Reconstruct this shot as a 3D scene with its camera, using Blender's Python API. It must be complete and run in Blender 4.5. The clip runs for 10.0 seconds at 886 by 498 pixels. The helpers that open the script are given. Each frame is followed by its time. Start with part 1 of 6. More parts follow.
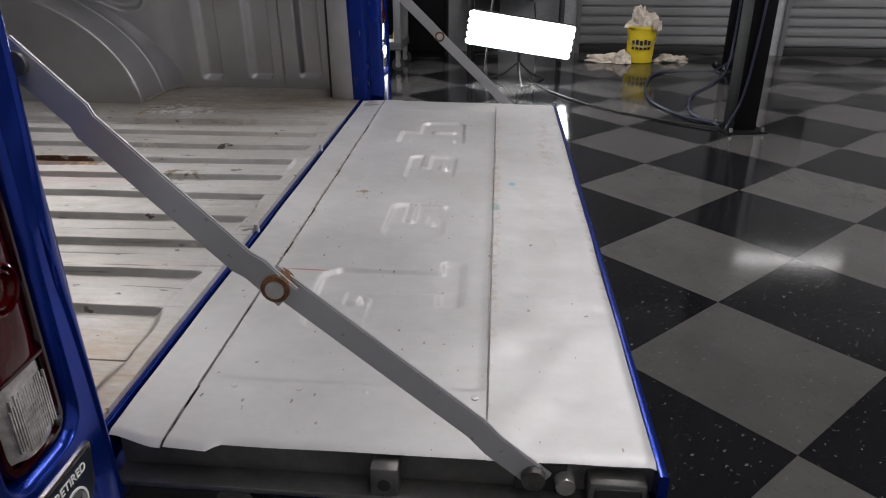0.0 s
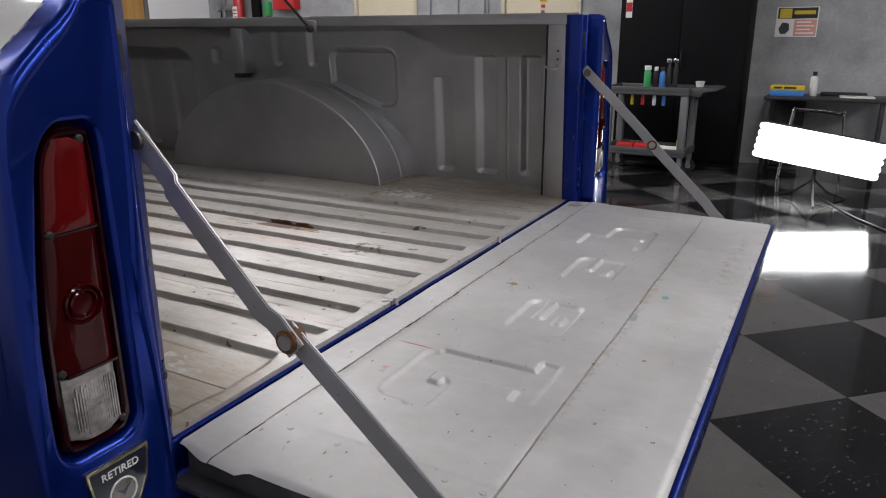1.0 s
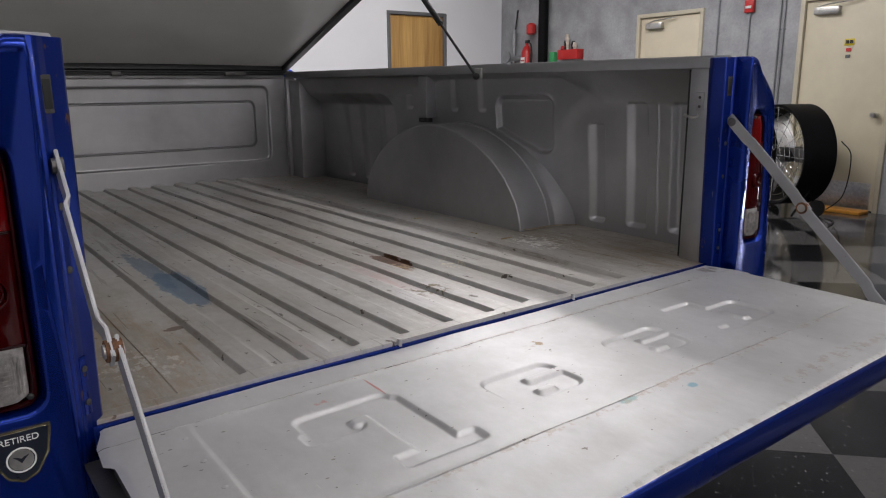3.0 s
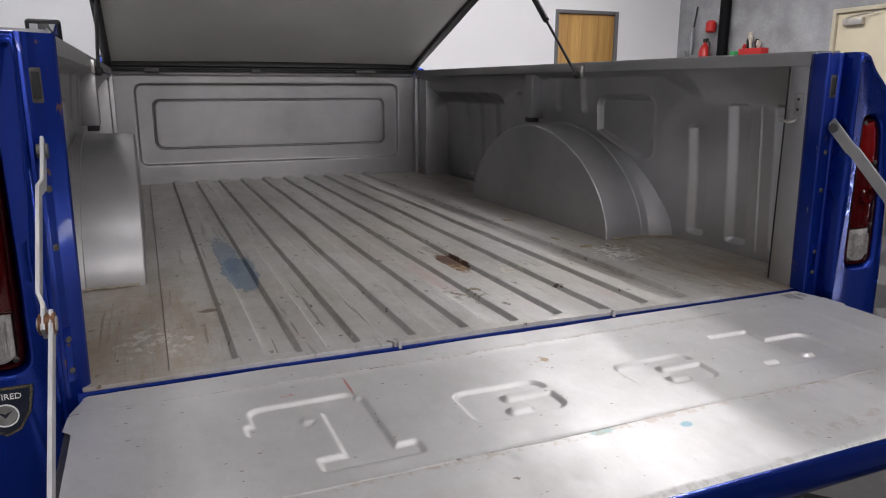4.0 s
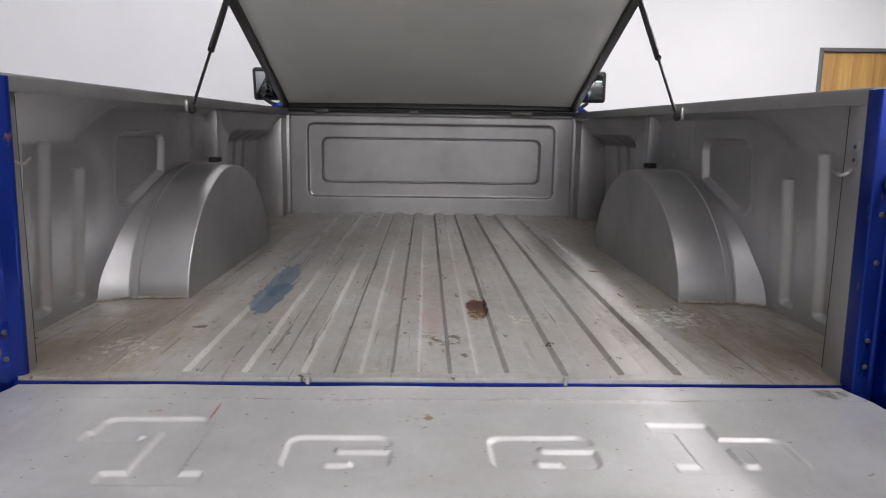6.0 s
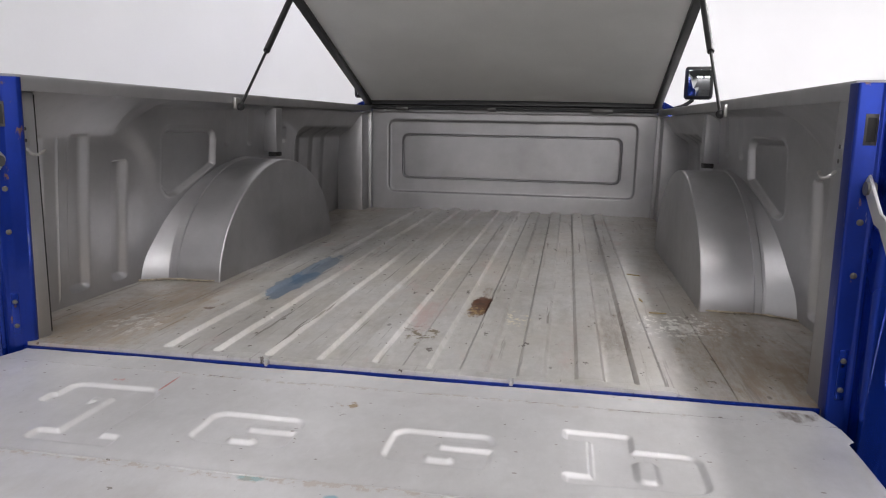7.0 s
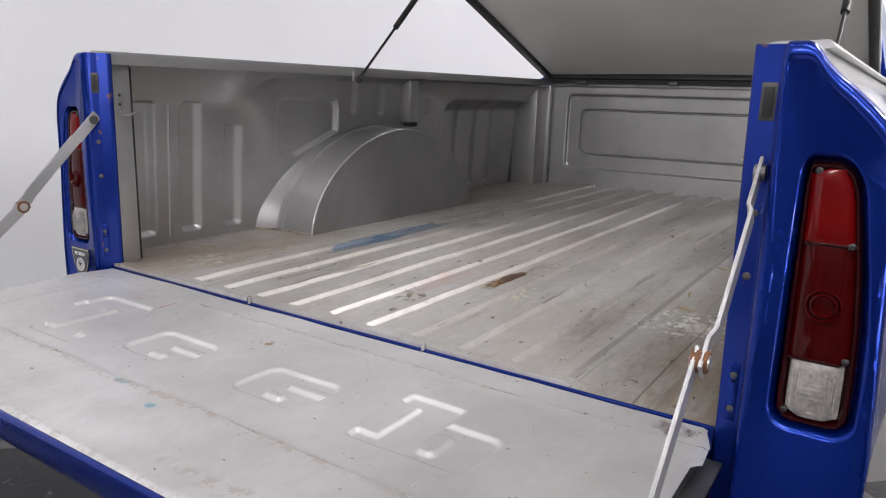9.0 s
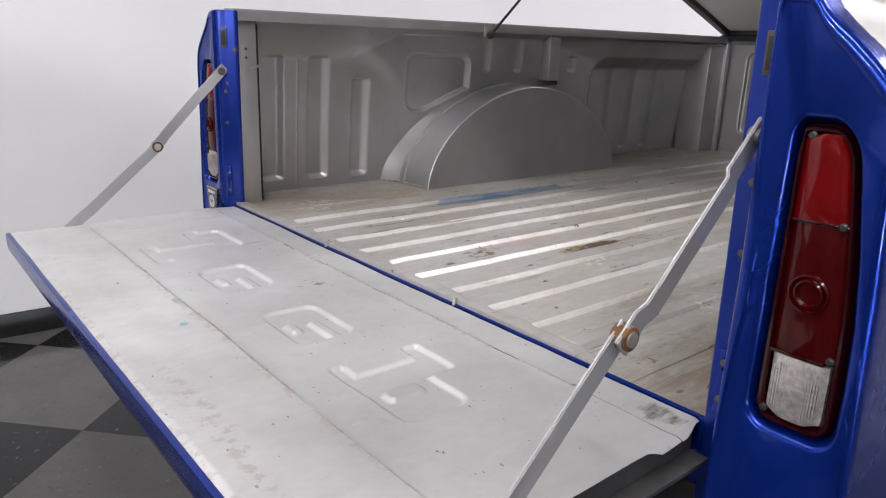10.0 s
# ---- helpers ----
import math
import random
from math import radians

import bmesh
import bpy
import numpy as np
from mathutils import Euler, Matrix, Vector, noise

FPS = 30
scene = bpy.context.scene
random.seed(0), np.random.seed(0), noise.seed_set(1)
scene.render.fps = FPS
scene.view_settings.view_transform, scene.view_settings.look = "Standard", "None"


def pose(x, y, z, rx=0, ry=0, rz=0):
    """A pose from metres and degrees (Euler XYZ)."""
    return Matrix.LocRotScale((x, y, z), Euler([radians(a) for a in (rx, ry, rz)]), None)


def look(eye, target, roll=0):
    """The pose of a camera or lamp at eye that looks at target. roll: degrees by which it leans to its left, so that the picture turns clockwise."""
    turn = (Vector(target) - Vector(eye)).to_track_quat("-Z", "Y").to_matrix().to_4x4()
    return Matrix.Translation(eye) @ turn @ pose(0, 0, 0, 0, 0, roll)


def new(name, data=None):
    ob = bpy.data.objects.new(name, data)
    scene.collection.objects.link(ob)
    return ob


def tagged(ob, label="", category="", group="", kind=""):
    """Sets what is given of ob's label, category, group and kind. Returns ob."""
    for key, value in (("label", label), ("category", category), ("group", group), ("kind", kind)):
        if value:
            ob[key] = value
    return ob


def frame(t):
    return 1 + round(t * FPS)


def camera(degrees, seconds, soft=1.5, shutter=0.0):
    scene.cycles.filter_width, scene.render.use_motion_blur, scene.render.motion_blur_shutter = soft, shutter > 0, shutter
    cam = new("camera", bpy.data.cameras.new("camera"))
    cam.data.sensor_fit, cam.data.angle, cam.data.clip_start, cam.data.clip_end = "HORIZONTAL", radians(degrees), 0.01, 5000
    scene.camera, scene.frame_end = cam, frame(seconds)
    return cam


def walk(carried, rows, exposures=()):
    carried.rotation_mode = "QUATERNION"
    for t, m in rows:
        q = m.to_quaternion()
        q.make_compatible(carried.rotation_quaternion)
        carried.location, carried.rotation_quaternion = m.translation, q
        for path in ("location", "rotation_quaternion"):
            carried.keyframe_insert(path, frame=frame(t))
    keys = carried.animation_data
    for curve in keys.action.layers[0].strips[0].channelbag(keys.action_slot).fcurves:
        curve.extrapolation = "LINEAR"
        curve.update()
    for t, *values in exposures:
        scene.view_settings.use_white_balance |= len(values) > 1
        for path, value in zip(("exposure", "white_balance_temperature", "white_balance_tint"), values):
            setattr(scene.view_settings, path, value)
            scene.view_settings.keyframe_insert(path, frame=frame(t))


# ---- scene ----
cam = camera(64.3, 10.0, soft=1.1)
PATH = [
    (0, (0.368, -1.217, 1.324), (0.23, 0.593, 0.484), -0.2),
    (0.5, (0.504, -1.209, 1.325), (-0.054, 0.562, 0.583), -0.2),
    (1, (0.619, -1.185, 1.329), (-0.297, 0.495, 0.75), -0.3),
    (1.5, (0.727, -1.143, 1.33), (-0.406, 0.429, 0.838), -0.5),
    (2, (0.834, -1.069, 1.325), (-0.495, 0.351, 0.861), -0.9),
    (2.5, (0.904, -0.971, 1.322), (-0.518, 0.36, 0.866), -0.9),
    (3.8, (1.052, -0.64, 1.312), (-0.713, 0.19, 0.866), 0.0),
    (4, (1.069, -0.586, 1.311), (-0.729, 0.169, 0.866), 0.0),
    (4.5, (1.113, -0.436, 1.31), (-0.774, 0.096, 0.92), 0.3),
    (5, (1.138, -0.294, 1.311), (-0.802, 0.043, 0.963), 0.5),
    (6.5, (1.138, 0.132, 1.305), (-0.828, 0.008, 0.963), 1.0),
    (7, (1.13, 0.297, 1.31), (-0.81, -0.038, 0.963), 1.1),
    (7.5, (1.105, 0.449, 1.311), (-0.807, -0.026, 0.967), 1.3),
    (8, (1.066, 0.604, 1.313), (-0.786, -0.068, 0.959), 1.5),
    (8.5, (1.01, 0.753, 1.314), (-0.752, -0.116, 0.943), 1.6),
    (9, (0.941, 0.878, 1.312), (-0.691, -0.196, 0.883), 1.7),
    (9.5, (0.844, 1.0, 1.311), (-0.611, -0.28, 0.816), 1.8),
    (10, (0.749, 1.093, 1.309), (-0.479, -0.388, 0.759), 2.0),
]
walk(cam, [(t, look(eye, target, roll)) for t, eye, target, roll in PATH],
     exposures=[(0.0, -0.1), (1.5, -0.25), (2.5, -0.3), (4.5, 0.08), (6.5, 0.36), (7.2, 0.47), (8.0, 0.49), (10.0, 0.69)])

# ---- light: unseen shop tubes on the ceiling, a tube lamp on the floor ----
ROOM = pose(0, 0, 0, 0, 0, -2.0)  # the building stands slightly askew of the truck
CEIL = 4.3
world = bpy.data.worlds.new("world")
scene.world = world
world.use_nodes = True
world.node_tree.nodes["Background"].inputs[0].default_value = (0.8, 0.85, 1.0, 1)
world.node_tree.nodes["Background"].inputs[1].default_value = 0.01
# the two rows at y -1.5 are added only to brighten the white wall
TUBE_ROWS = [(1.1, -1.2, 18, 90), (1.1, 1.9, 64, 90), (1.3, 4.4, 12, 90), (-3.1, 2.35, 58), (-5.9, 1.6, 48), (-3.8, 3.7, 120), (-5.9, 4.3, 60), (-3.4, -1.5, 13), (-6.5, -1.5, 24), (6.4, 0.6, 215, 90), (6.4, 3.6, 180, 90)]


def area(name, m, sx, sy, watts, colour=(1, 0.957, 0.968)):
    d = bpy.data.lights.new(name, "AREA")
    d.shape, d.size, d.size_y, d.energy, d.color = "RECTANGLE", sx, sy, watts, colour
    ob = new(name, d)
    ob.matrix_world = m
    return ob


for fx, fy, watts, *turn in TUBE_ROWS:
    area("tube_light", ROOM @ pose(fx, fy, CEIL - 0.16, 0, 0, sum(turn)), 2.2, 0.28, watts)
area("wall_tube_light", ROOM @ pose(3.7, 6.86, 2.4, -90, 0, 0), 1.2, 0.035, 1.5)


# ---- materials ----
def ramp(nt, a, b, lo, hi, fac):
    r = nt.nodes.new("ShaderNodeValToRGB")
    r.color_ramp.elements[0].position, r.color_ramp.elements[1].position = lo, hi
    r.color_ramp.elements[0].color, r.color_ramp.elements[1].color = (*a, 1), (*b, 1)
    nt.links.new(fac, r.inputs[0])
    return r.outputs[0]


def noise_tex(nt, scale, detail=4, rough=0.6, stretch=None, offset=(0, 0, 0)):
    c = nt.nodes.new("ShaderNodeTexCoord")
    n = nt.nodes.new("ShaderNodeTexNoise")
    n.inputs["Scale"].default_value, n.inputs["Detail"].default_value, n.inputs["Roughness"].default_value = scale, detail, rough
    mp = nt.nodes.new("ShaderNodeMapping")
    mp.inputs["Scale"].default_value = stretch or (1, 1, 1)
    mp.inputs["Location"].default_value = offset
    nt.links.new(c.outputs["Object"], mp.inputs[0])
    nt.links.new(mp.outputs[0], n.inputs["Vector"])
    return n.outputs["Fac"]


def mix(nt, fac, a, b, blend="MIX"):
    m = nt.nodes.new("ShaderNodeMix")
    m.data_type, m.blend_type = "RGBA", blend
    for k, v in ((0, fac), (6, a), (7, b)):
        if isinstance(v, (int, float)):
            m.inputs[k].default_value = v
        elif isinstance(v, tuple):
            m.inputs[k].default_value = (*v, 1)
        else:
            nt.links.new(v, m.inputs[k])
    return m.outputs[2]


def calc(nt, op, a, b=0.0, clamp=False):
    m = nt.nodes.new("ShaderNodeMath")
    m.operation, m.use_clamp = op, clamp
    for k, v in ((0, a), (1, b)):
        if isinstance(v, (int, float)):
            m.inputs[k].default_value = v
        else:
            nt.links.new(v, m.inputs[k])
    return m.outputs[0]


def bump(nt, bsdf, height, strength, dist):
    b = nt.nodes.new("ShaderNodeBump")
    b.inputs["Strength"].default_value, b.inputs["Distance"].default_value = strength, dist
    nt.links.new(height, b.inputs["Height"])
    nt.links.new(b.outputs[0], bsdf.inputs["Normal"])


def blank(name):
    m = bpy.data.materials.new(name)
    m.use_nodes = True
    return m, m.node_tree, m.node_tree.nodes["Principled BSDF"]


def surface(name, colour, rough=0.5, metal=0.0, vary=0.12, scale=6.0, fine=60.0, bumps=0.05, coat=0.0, stretch=None, rvary=0.1, spec=0.5):
    """A plain material with two scales of variation and a fine relief."""
    m, nt, p = blank(name)
    big, small = noise_tex(nt, scale, 4, 0.6, stretch), noise_tex(nt, fine, 3, 0.7, stretch)
    dark = tuple(c * (1 - vary) for c in colour)
    light = tuple(min(1, c * (1 + vary)) for c in colour)
    c1 = ramp(nt, dark, light, 0.3, 0.7, big)
    c2 = ramp(nt, (1 - vary * 0.6,) * 3, (1, 1, 1), 0.3, 0.7, small)
    nt.links.new(mix(nt, 1.0, c1, c2, "MULTIPLY"), p.inputs["Base Color"])
    r = nt.nodes.new("ShaderNodeMapRange")
    r.inputs[3].default_value, r.inputs[4].default_value = max(0.02, rough - rvary), min(1, rough + rvary)
    nt.links.new(big, r.inputs[0])
    nt.links.new(r.outputs[0], p.inputs["Roughness"])
    p.inputs["Metallic"].default_value = metal
    p.inputs["Coat Weight"].default_value = coat
    p.inputs["Coat Roughness"].default_value = 0.06
    p.inputs["Specular IOR Level"].default_value = spec
    if bumps:
        bump(nt, p, small, bumps, 0.004)
    return m


def chipped(name, colour, rust):
    """Glossy paint with small rusty chips and scuffs."""
    m = surface(name, colour, 0.34, 0.65, 0.15, 7, 200, 0.02, coat=0.15)
    nt, p = m.node_tree, m.node_tree.nodes["Principled BSDF"]
    col = p.inputs["Base Color"].links[0].from_socket
    spots = splash(nt, 34, 0.66, 0.70, (1, 1, 0.6), (3, 1, 5), 5, 0.7)
    scuff = splash(nt, 60, 0.69, 0.73, (1, 1, 0.2), (6, 2, 1), 4, 0.6)
    col = mix(nt, calc(nt, "MULTIPLY", scuff, 0.5), col, (0.30, 0.31, 0.34))
    nt.links.new(mix(nt, spots, col, rust), p.inputs["Base Color"])
    flat = mix(nt, spots, (0.65, 0.65, 0.65), (0.0, 0.0, 0.0))
    nt.links.new(flat, p.inputs["Metallic"])
    return m


def blob(nt, cx, cy, rx, ry, warp=0.5, scale=26.0, edge=0.4):
    """A ragged patch round (cx, cy) in the thing's own plan: 1 inside."""
    c = nt.nodes.new("ShaderNodeTexCoord")
    sp = nt.nodes.new("ShaderNodeSeparateXYZ")
    nt.links.new(c.outputs["Object"], sp.inputs[0])
    dx = calc(nt, "DIVIDE", calc(nt, "SUBTRACT", sp.outputs[0], cx), rx)
    dy = calc(nt, "DIVIDE", calc(nt, "SUBTRACT", sp.outputs[1], cy), ry)
    d = calc(nt, "SQRT", calc(nt, "ADD", calc(nt, "MULTIPLY", dx, dx), calc(nt, "MULTIPLY", dy, dy)))
    n1 = noise_tex(nt, scale, 6, 0.75, (0.6, 1, 1), (cx, cy, 0))
    n2 = noise_tex(nt, 90, 3, 0.6, (0.3, 1, 1))
    n = calc(nt, "MULTIPLY", calc(nt, "SUBTRACT", calc(nt, "ADD", calc(nt, "MULTIPLY", n1, 0.7), calc(nt, "MULTIPLY", n2, 0.3)), 0.5), warp * 6)
    return calc(nt, "DIVIDE", calc(nt, "SUBTRACT", 1.0, calc(nt, "ADD", d, n)), edge, True)


def splash(nt, scale, lo, hi, stretch=None, offset=(0, 0, 0), detail=5, rough=0.7):
    """A hard-edged scatter of marks."""
    return ramp(nt, (0, 0, 0), (1, 1, 1), lo, hi, noise_tex(nt, scale, detail, rough, stretch, offset))


def dots(nt, scale, size, keep, stretch=None, seed=0.0):
    """Small round specks, some of the cells of a Voronoi pattern."""
    c = nt.nodes.new("ShaderNodeTexCoord")
    mp = nt.nodes.new("ShaderNodeMapping")
    mp.inputs["Scale"].default_value = stretch or (1, 1, 1)
    mp.inputs["Location"].default_value = (seed, seed * 2, 0)
    v = nt.nodes.new("ShaderNodeTexVoronoi")
    v.inputs["Scale"].default_value = scale
    nt.links.new(c.outputs["Object"], mp.inputs[0])
    nt.links.new(mp.outputs[0], v.inputs["Vector"])
    sp = nt.nodes.new("ShaderNodeSeparateColor")
    nt.links.new(v.outputs["Color"], sp.inputs[0])
    r = calc(nt, "MULTIPLY", sp.outputs[1], size)
    near = calc(nt, "MULTIPLY", calc(nt, "SUBTRACT", r, v.outputs["Distance"]), 12.0, True)
    return calc(nt, "MULTIPLY", near, calc(nt, "LESS_THAN", sp.outputs[0], keep))


def seam_line(nt, x0, width, jag):
    """A thin uneven line across the tailgate."""
    c = nt.nodes.new("ShaderNodeTexCoord")
    sp = nt.nodes.new("ShaderNodeSeparateXYZ")
    nt.links.new(c.outputs["Object"], sp.inputs[0])
    j = calc(nt, "MULTIPLY", calc(nt, "SUBTRACT", noise_tex(nt, 26, 4, 0.7, (0, 1, 0)), 0.5), jag)
    d = calc(nt, "ABSOLUTE", calc(nt, "SUBTRACT", calc(nt, "SUBTRACT", sp.outputs[0], x0), j))
    w = calc(nt, "MULTIPLY", noise_tex(nt, 14, 4, 0.7, (0, 1, 0), (0, 4, 0)), width * 2)
    return calc(nt, "MULTIPLY", calc(nt, "SUBTRACT", w, d), 900.0, True)


def silver(name, base, rough, stains=(), dust=0.0, scratch=0.5, metal=0.55, grime=0.0, seams=(), cloudy=0.0):
    """Worn silver paint: scratches along the length, dust and patches."""
    m, nt, p = blank(name)
    big, mid = noise_tex(nt, 3.5, 5, 0.6), noise_tex(nt, 22, 4, 0.65)
    col = ramp(nt, tuple(c * 0.84 for c in base), tuple(min(1, c * 1.1) for c in base), 0.3, 0.7, big)
    if cloudy:
        cloud = noise_tex(nt, 60, 5, 0.75, (0.6, 1, 1), (3, 7, 1))
        col = mix(nt, cloudy, col, ramp(nt, (0.90, 0.90, 0.89), (1.06, 1.06, 1.06), 0.36, 0.64, cloud), "MULTIPLY")
    if grime:
        haze = splash(nt, 5, 0.45, 0.75, None, (9, 2, 4))
        col = mix(nt, calc(nt, "MULTIPLY", haze, grime), col, (0.27, 0.25, 0.22))
        col = mix(nt, calc(nt, "MULTIPLY", dots(nt, 38, 0.10, 0.12, None, 3.0), 0.4), col, (0.08, 0.06, 0.05))
    if dust:
        c = nt.nodes.new("ShaderNodeTexCoord")
        sp = nt.nodes.new("ShaderNodeSeparateXYZ")
        nt.links.new(c.outputs["Object"], sp.inputs[0])
        brown = splash(nt, 2.6, 0.40, 0.70, None, (3, 1, 0), 6)
        col = mix(nt, calc(nt, "MULTIPLY", brown, dust), col, (0.36, 0.305, 0.215))
        # rusty dirt gathers on the flats outside the ribs and towards the walls
        flat = calc(nt, "MULTIPLY", calc(nt, "SUBTRACT", calc(nt, "ABSOLUTE", sp.outputs[1]), 0.50), 5.0, True)
        cake = calc(nt, "MULTIPLY", flat, splash(nt, 6, 0.36, 0.66, None, (1, 8, 0), 7, 0.75))
        col = mix(nt, calc(nt, "MULTIPLY", cake, 0.7), col, (0.24, 0.175, 0.105))
        pink = splash(nt, 4.5, 0.58, 0.68, (0.6, 1.6, 1), (2, 6, 0), 6)
        col = mix(nt, calc(nt, "MULTIPLY", pink, 0.45), col, (0.47, 0.34, 0.32))
        pale = splash(nt, 7, 0.60, 0.66, (0.4, 1.4, 1), (6, 3, 0), 7, 0.75)
        col = mix(nt, calc(nt, "MULTIPLY", pale, 0.35), col, (0.66, 0.64, 0.60))
        streak = splash(nt, 9, 0.60, 0.72, (0.12, 4, 1), (0, 0, 0), 6, 0.75)
        col = mix(nt, calc(nt, "MULTIPLY", streak, 0.45), col, (0.16, 0.125, 0.09))
        scuff = splash(nt, 30, 0.64, 0.68, (0.08, 1.6, 1), (4, 4, 0), 3, 0.6)
        col = mix(nt, calc(nt, "MULTIPLY", scuff, 0.35), col, (0.12, 0.095, 0.075))
        fleck = splash(nt, 42, 0.66, 0.69, (0.6, 1, 1), (2, 2, 0), 4, 0.6)
        col = mix(nt, calc(nt, "MULTIPLY", fleck, 0.85), col, (0.06, 0.04, 0.026))
        line = splash(nt, 26, 0.685, 0.70, (0.07, 2.2, 1), (8, 1, 0), 3, 0.6)
        col = mix(nt, calc(nt, "MULTIPLY", line, 0.6), col, (0.07, 0.05, 0.036))
        rub = splash(nt, 11, 0.50, 0.68, (0.4, 1.3, 1), (1, 9, 0), 6, 0.75)
        col = mix(nt, calc(nt, "MULTIPLY", rub, 0.38), col, (0.27, 0.255, 0.205))
        col = mix(nt, calc(nt, "MULTIPLY", dots(nt, 34, 0.2, 0.3, (0.5, 1, 1), 5.0), 0.6), col, (0.05, 0.035, 0.025))
        col = mix(nt, calc(nt, "MULTIPLY", dots(nt, 40, 0.2, 0.2, (0.6, 1, 1), 11.0), 0.5), col, (0.72, 0.70, 0.66))
    if scratch:
        s = splash(nt, 16, 0.72, 0.78, (1.2, 9, 1), (0, 0, 0), 2, 0.5)
        col = mix(nt, calc(nt, "MULTIPLY", s, scratch * 0.5), col, (0.78, 0.77, 0.74))
        chip = splash(nt, 130, 0.745, 0.765, (1, 0.5, 1), (5, 0, 2), 2, 0.4)
        col = mix(nt, calc(nt, "MULTIPLY", chip, scratch * 1.3), col, (0.12, 0.09, 0.07))
        col = mix(nt, calc(nt, "MULTIPLY", dots(nt, 120, 0.30, 0.05, (1, 0.6, 1), 7.0), scratch), col, (0.14, 0.10, 0.07))
    for x0, width, jag, c in seams:
        col = mix(nt, seam_line(nt, x0, width, jag), col, c)
    for s in stains:
        cx, cy, rx, ry, c, amount, warp = s[:7]
        kind = s[7] if len(s) > 7 else ""
        mask = blob(nt, cx, cy, rx, ry, warp, 26.0, 0.12 if kind == "hard" else 0.4)
        if kind == "spatter":
            mask = calc(nt, "MULTIPLY", mask, splash(nt, 48, 0.50, 0.56, None, (cx, cy, 0), 5, 0.7))
        if kind == "thin":
            mask = calc(nt, "MULTIPLY", mask, splash(nt, 30, 0.36, 0.60, (0.3, 1.4, 1), (cx, cy, 0), 6, 0.75))
        col = mix(nt, calc(nt, "MULTIPLY", mask, amount), col, c)
    nt.links.new(col, p.inputs["Base Color"])
    r = nt.nodes.new("ShaderNodeMapRange")
    r.inputs[3].default_value, r.inputs[4].default_value = rough - 0.1, rough + 0.12
    nt.links.new(mid, r.inputs[0])
    nt.links.new(r.outputs[0], p.inputs["Roughness"])
    p.inputs["Metallic"].default_value = metal
    bump(nt, p, mid, 0.12, 0.003)
    return m


M_BED = silver("bed_paint", (0.43, 0.43, 0.44), 0.41, scratch=0.1, metal=0.85, grime=0.2)
M_FLOOR_PAN = silver("bed_floor_paint", (0.51, 0.503, 0.49), 0.44, cloudy=0.8, dust=0.42, scratch=0.12, metal=0.5, stains=(
    (-0.62, -0.405, 0.18, 0.043, (0.07, 0.15, 0.25), 0.68, 0.22, "hard"),
    (-0.84, -0.415, 0.22, 0.030, (0.07, 0.15, 0.25), 0.6, 0.3, "hard"),
    (-0.525, 0.108, 0.105, 0.027, (0.10, 0.042, 0.02), 1.0, 0.3, "hard"),
    (-0.525, 0.108, 0.10, 0.026, (0.045, 0.02, 0.012), 0.9, 0.4, "spatter"),
    (-0.47, 0.10, 0.05, 0.028, (0.42, 0.31, 0.14), 0.7, 0.6, "spatter"),
    (-0.66, 0.108, 0.09, 0.012, (0.14, 0.08, 0.04), 0.7, 0.5, "thin"),
    (-0.42, 0.205, 0.08, 0.03, (0.70, 0.65, 0.50), 0.9, 0.6, "spatter"),
    (-0.45, 0.57, 0.11, 0.10, (0.85, 0.84, 0.8), 1.0, 0.7, "spatter"),
    (-0.44, 0.57, 0.04, 0.03, (0.82, 0.81, 0.78), 0.8, 0.7, "hard"),
    (-0.36, 0.41, 0.18, 0.05, (0.15, 0.105, 0.06), 0.5, 0.45, "thin"),
    (-0.24, 0.03, 0.06, 0.04, (0.13, 0.095, 0.035), 0.9, 0.7, "spatter"),
    (-0.30, -0.02, 0.03, 0.025, (0.09, 0.07, 0.03), 0.8, 0.7, "spatter"),
    (-0.42, 0.0, 0.16, 0.04, (0.48, 0.34, 0.32), 0.6, 0.4, "thin"),
    (-0.25, 0.66, 0.34, 0.14, (0.27, 0.20, 0.125), 0.7, 0.5, "thin"),
    (-0.25, -0.62, 0.32, 0.16, (0.36, 0.26, 0.16), 0.6, 0.5, "thin"),
    (-0.20, -0.60, 0.09, 0.07, (0.72, 0.71, 0.68), 0.6, 0.7, "spatter"),
    (-0.34, -0.50, 0.012, 0.02, (0.12, 0.06, 0.03), 0.8, 0.4, "hard")))
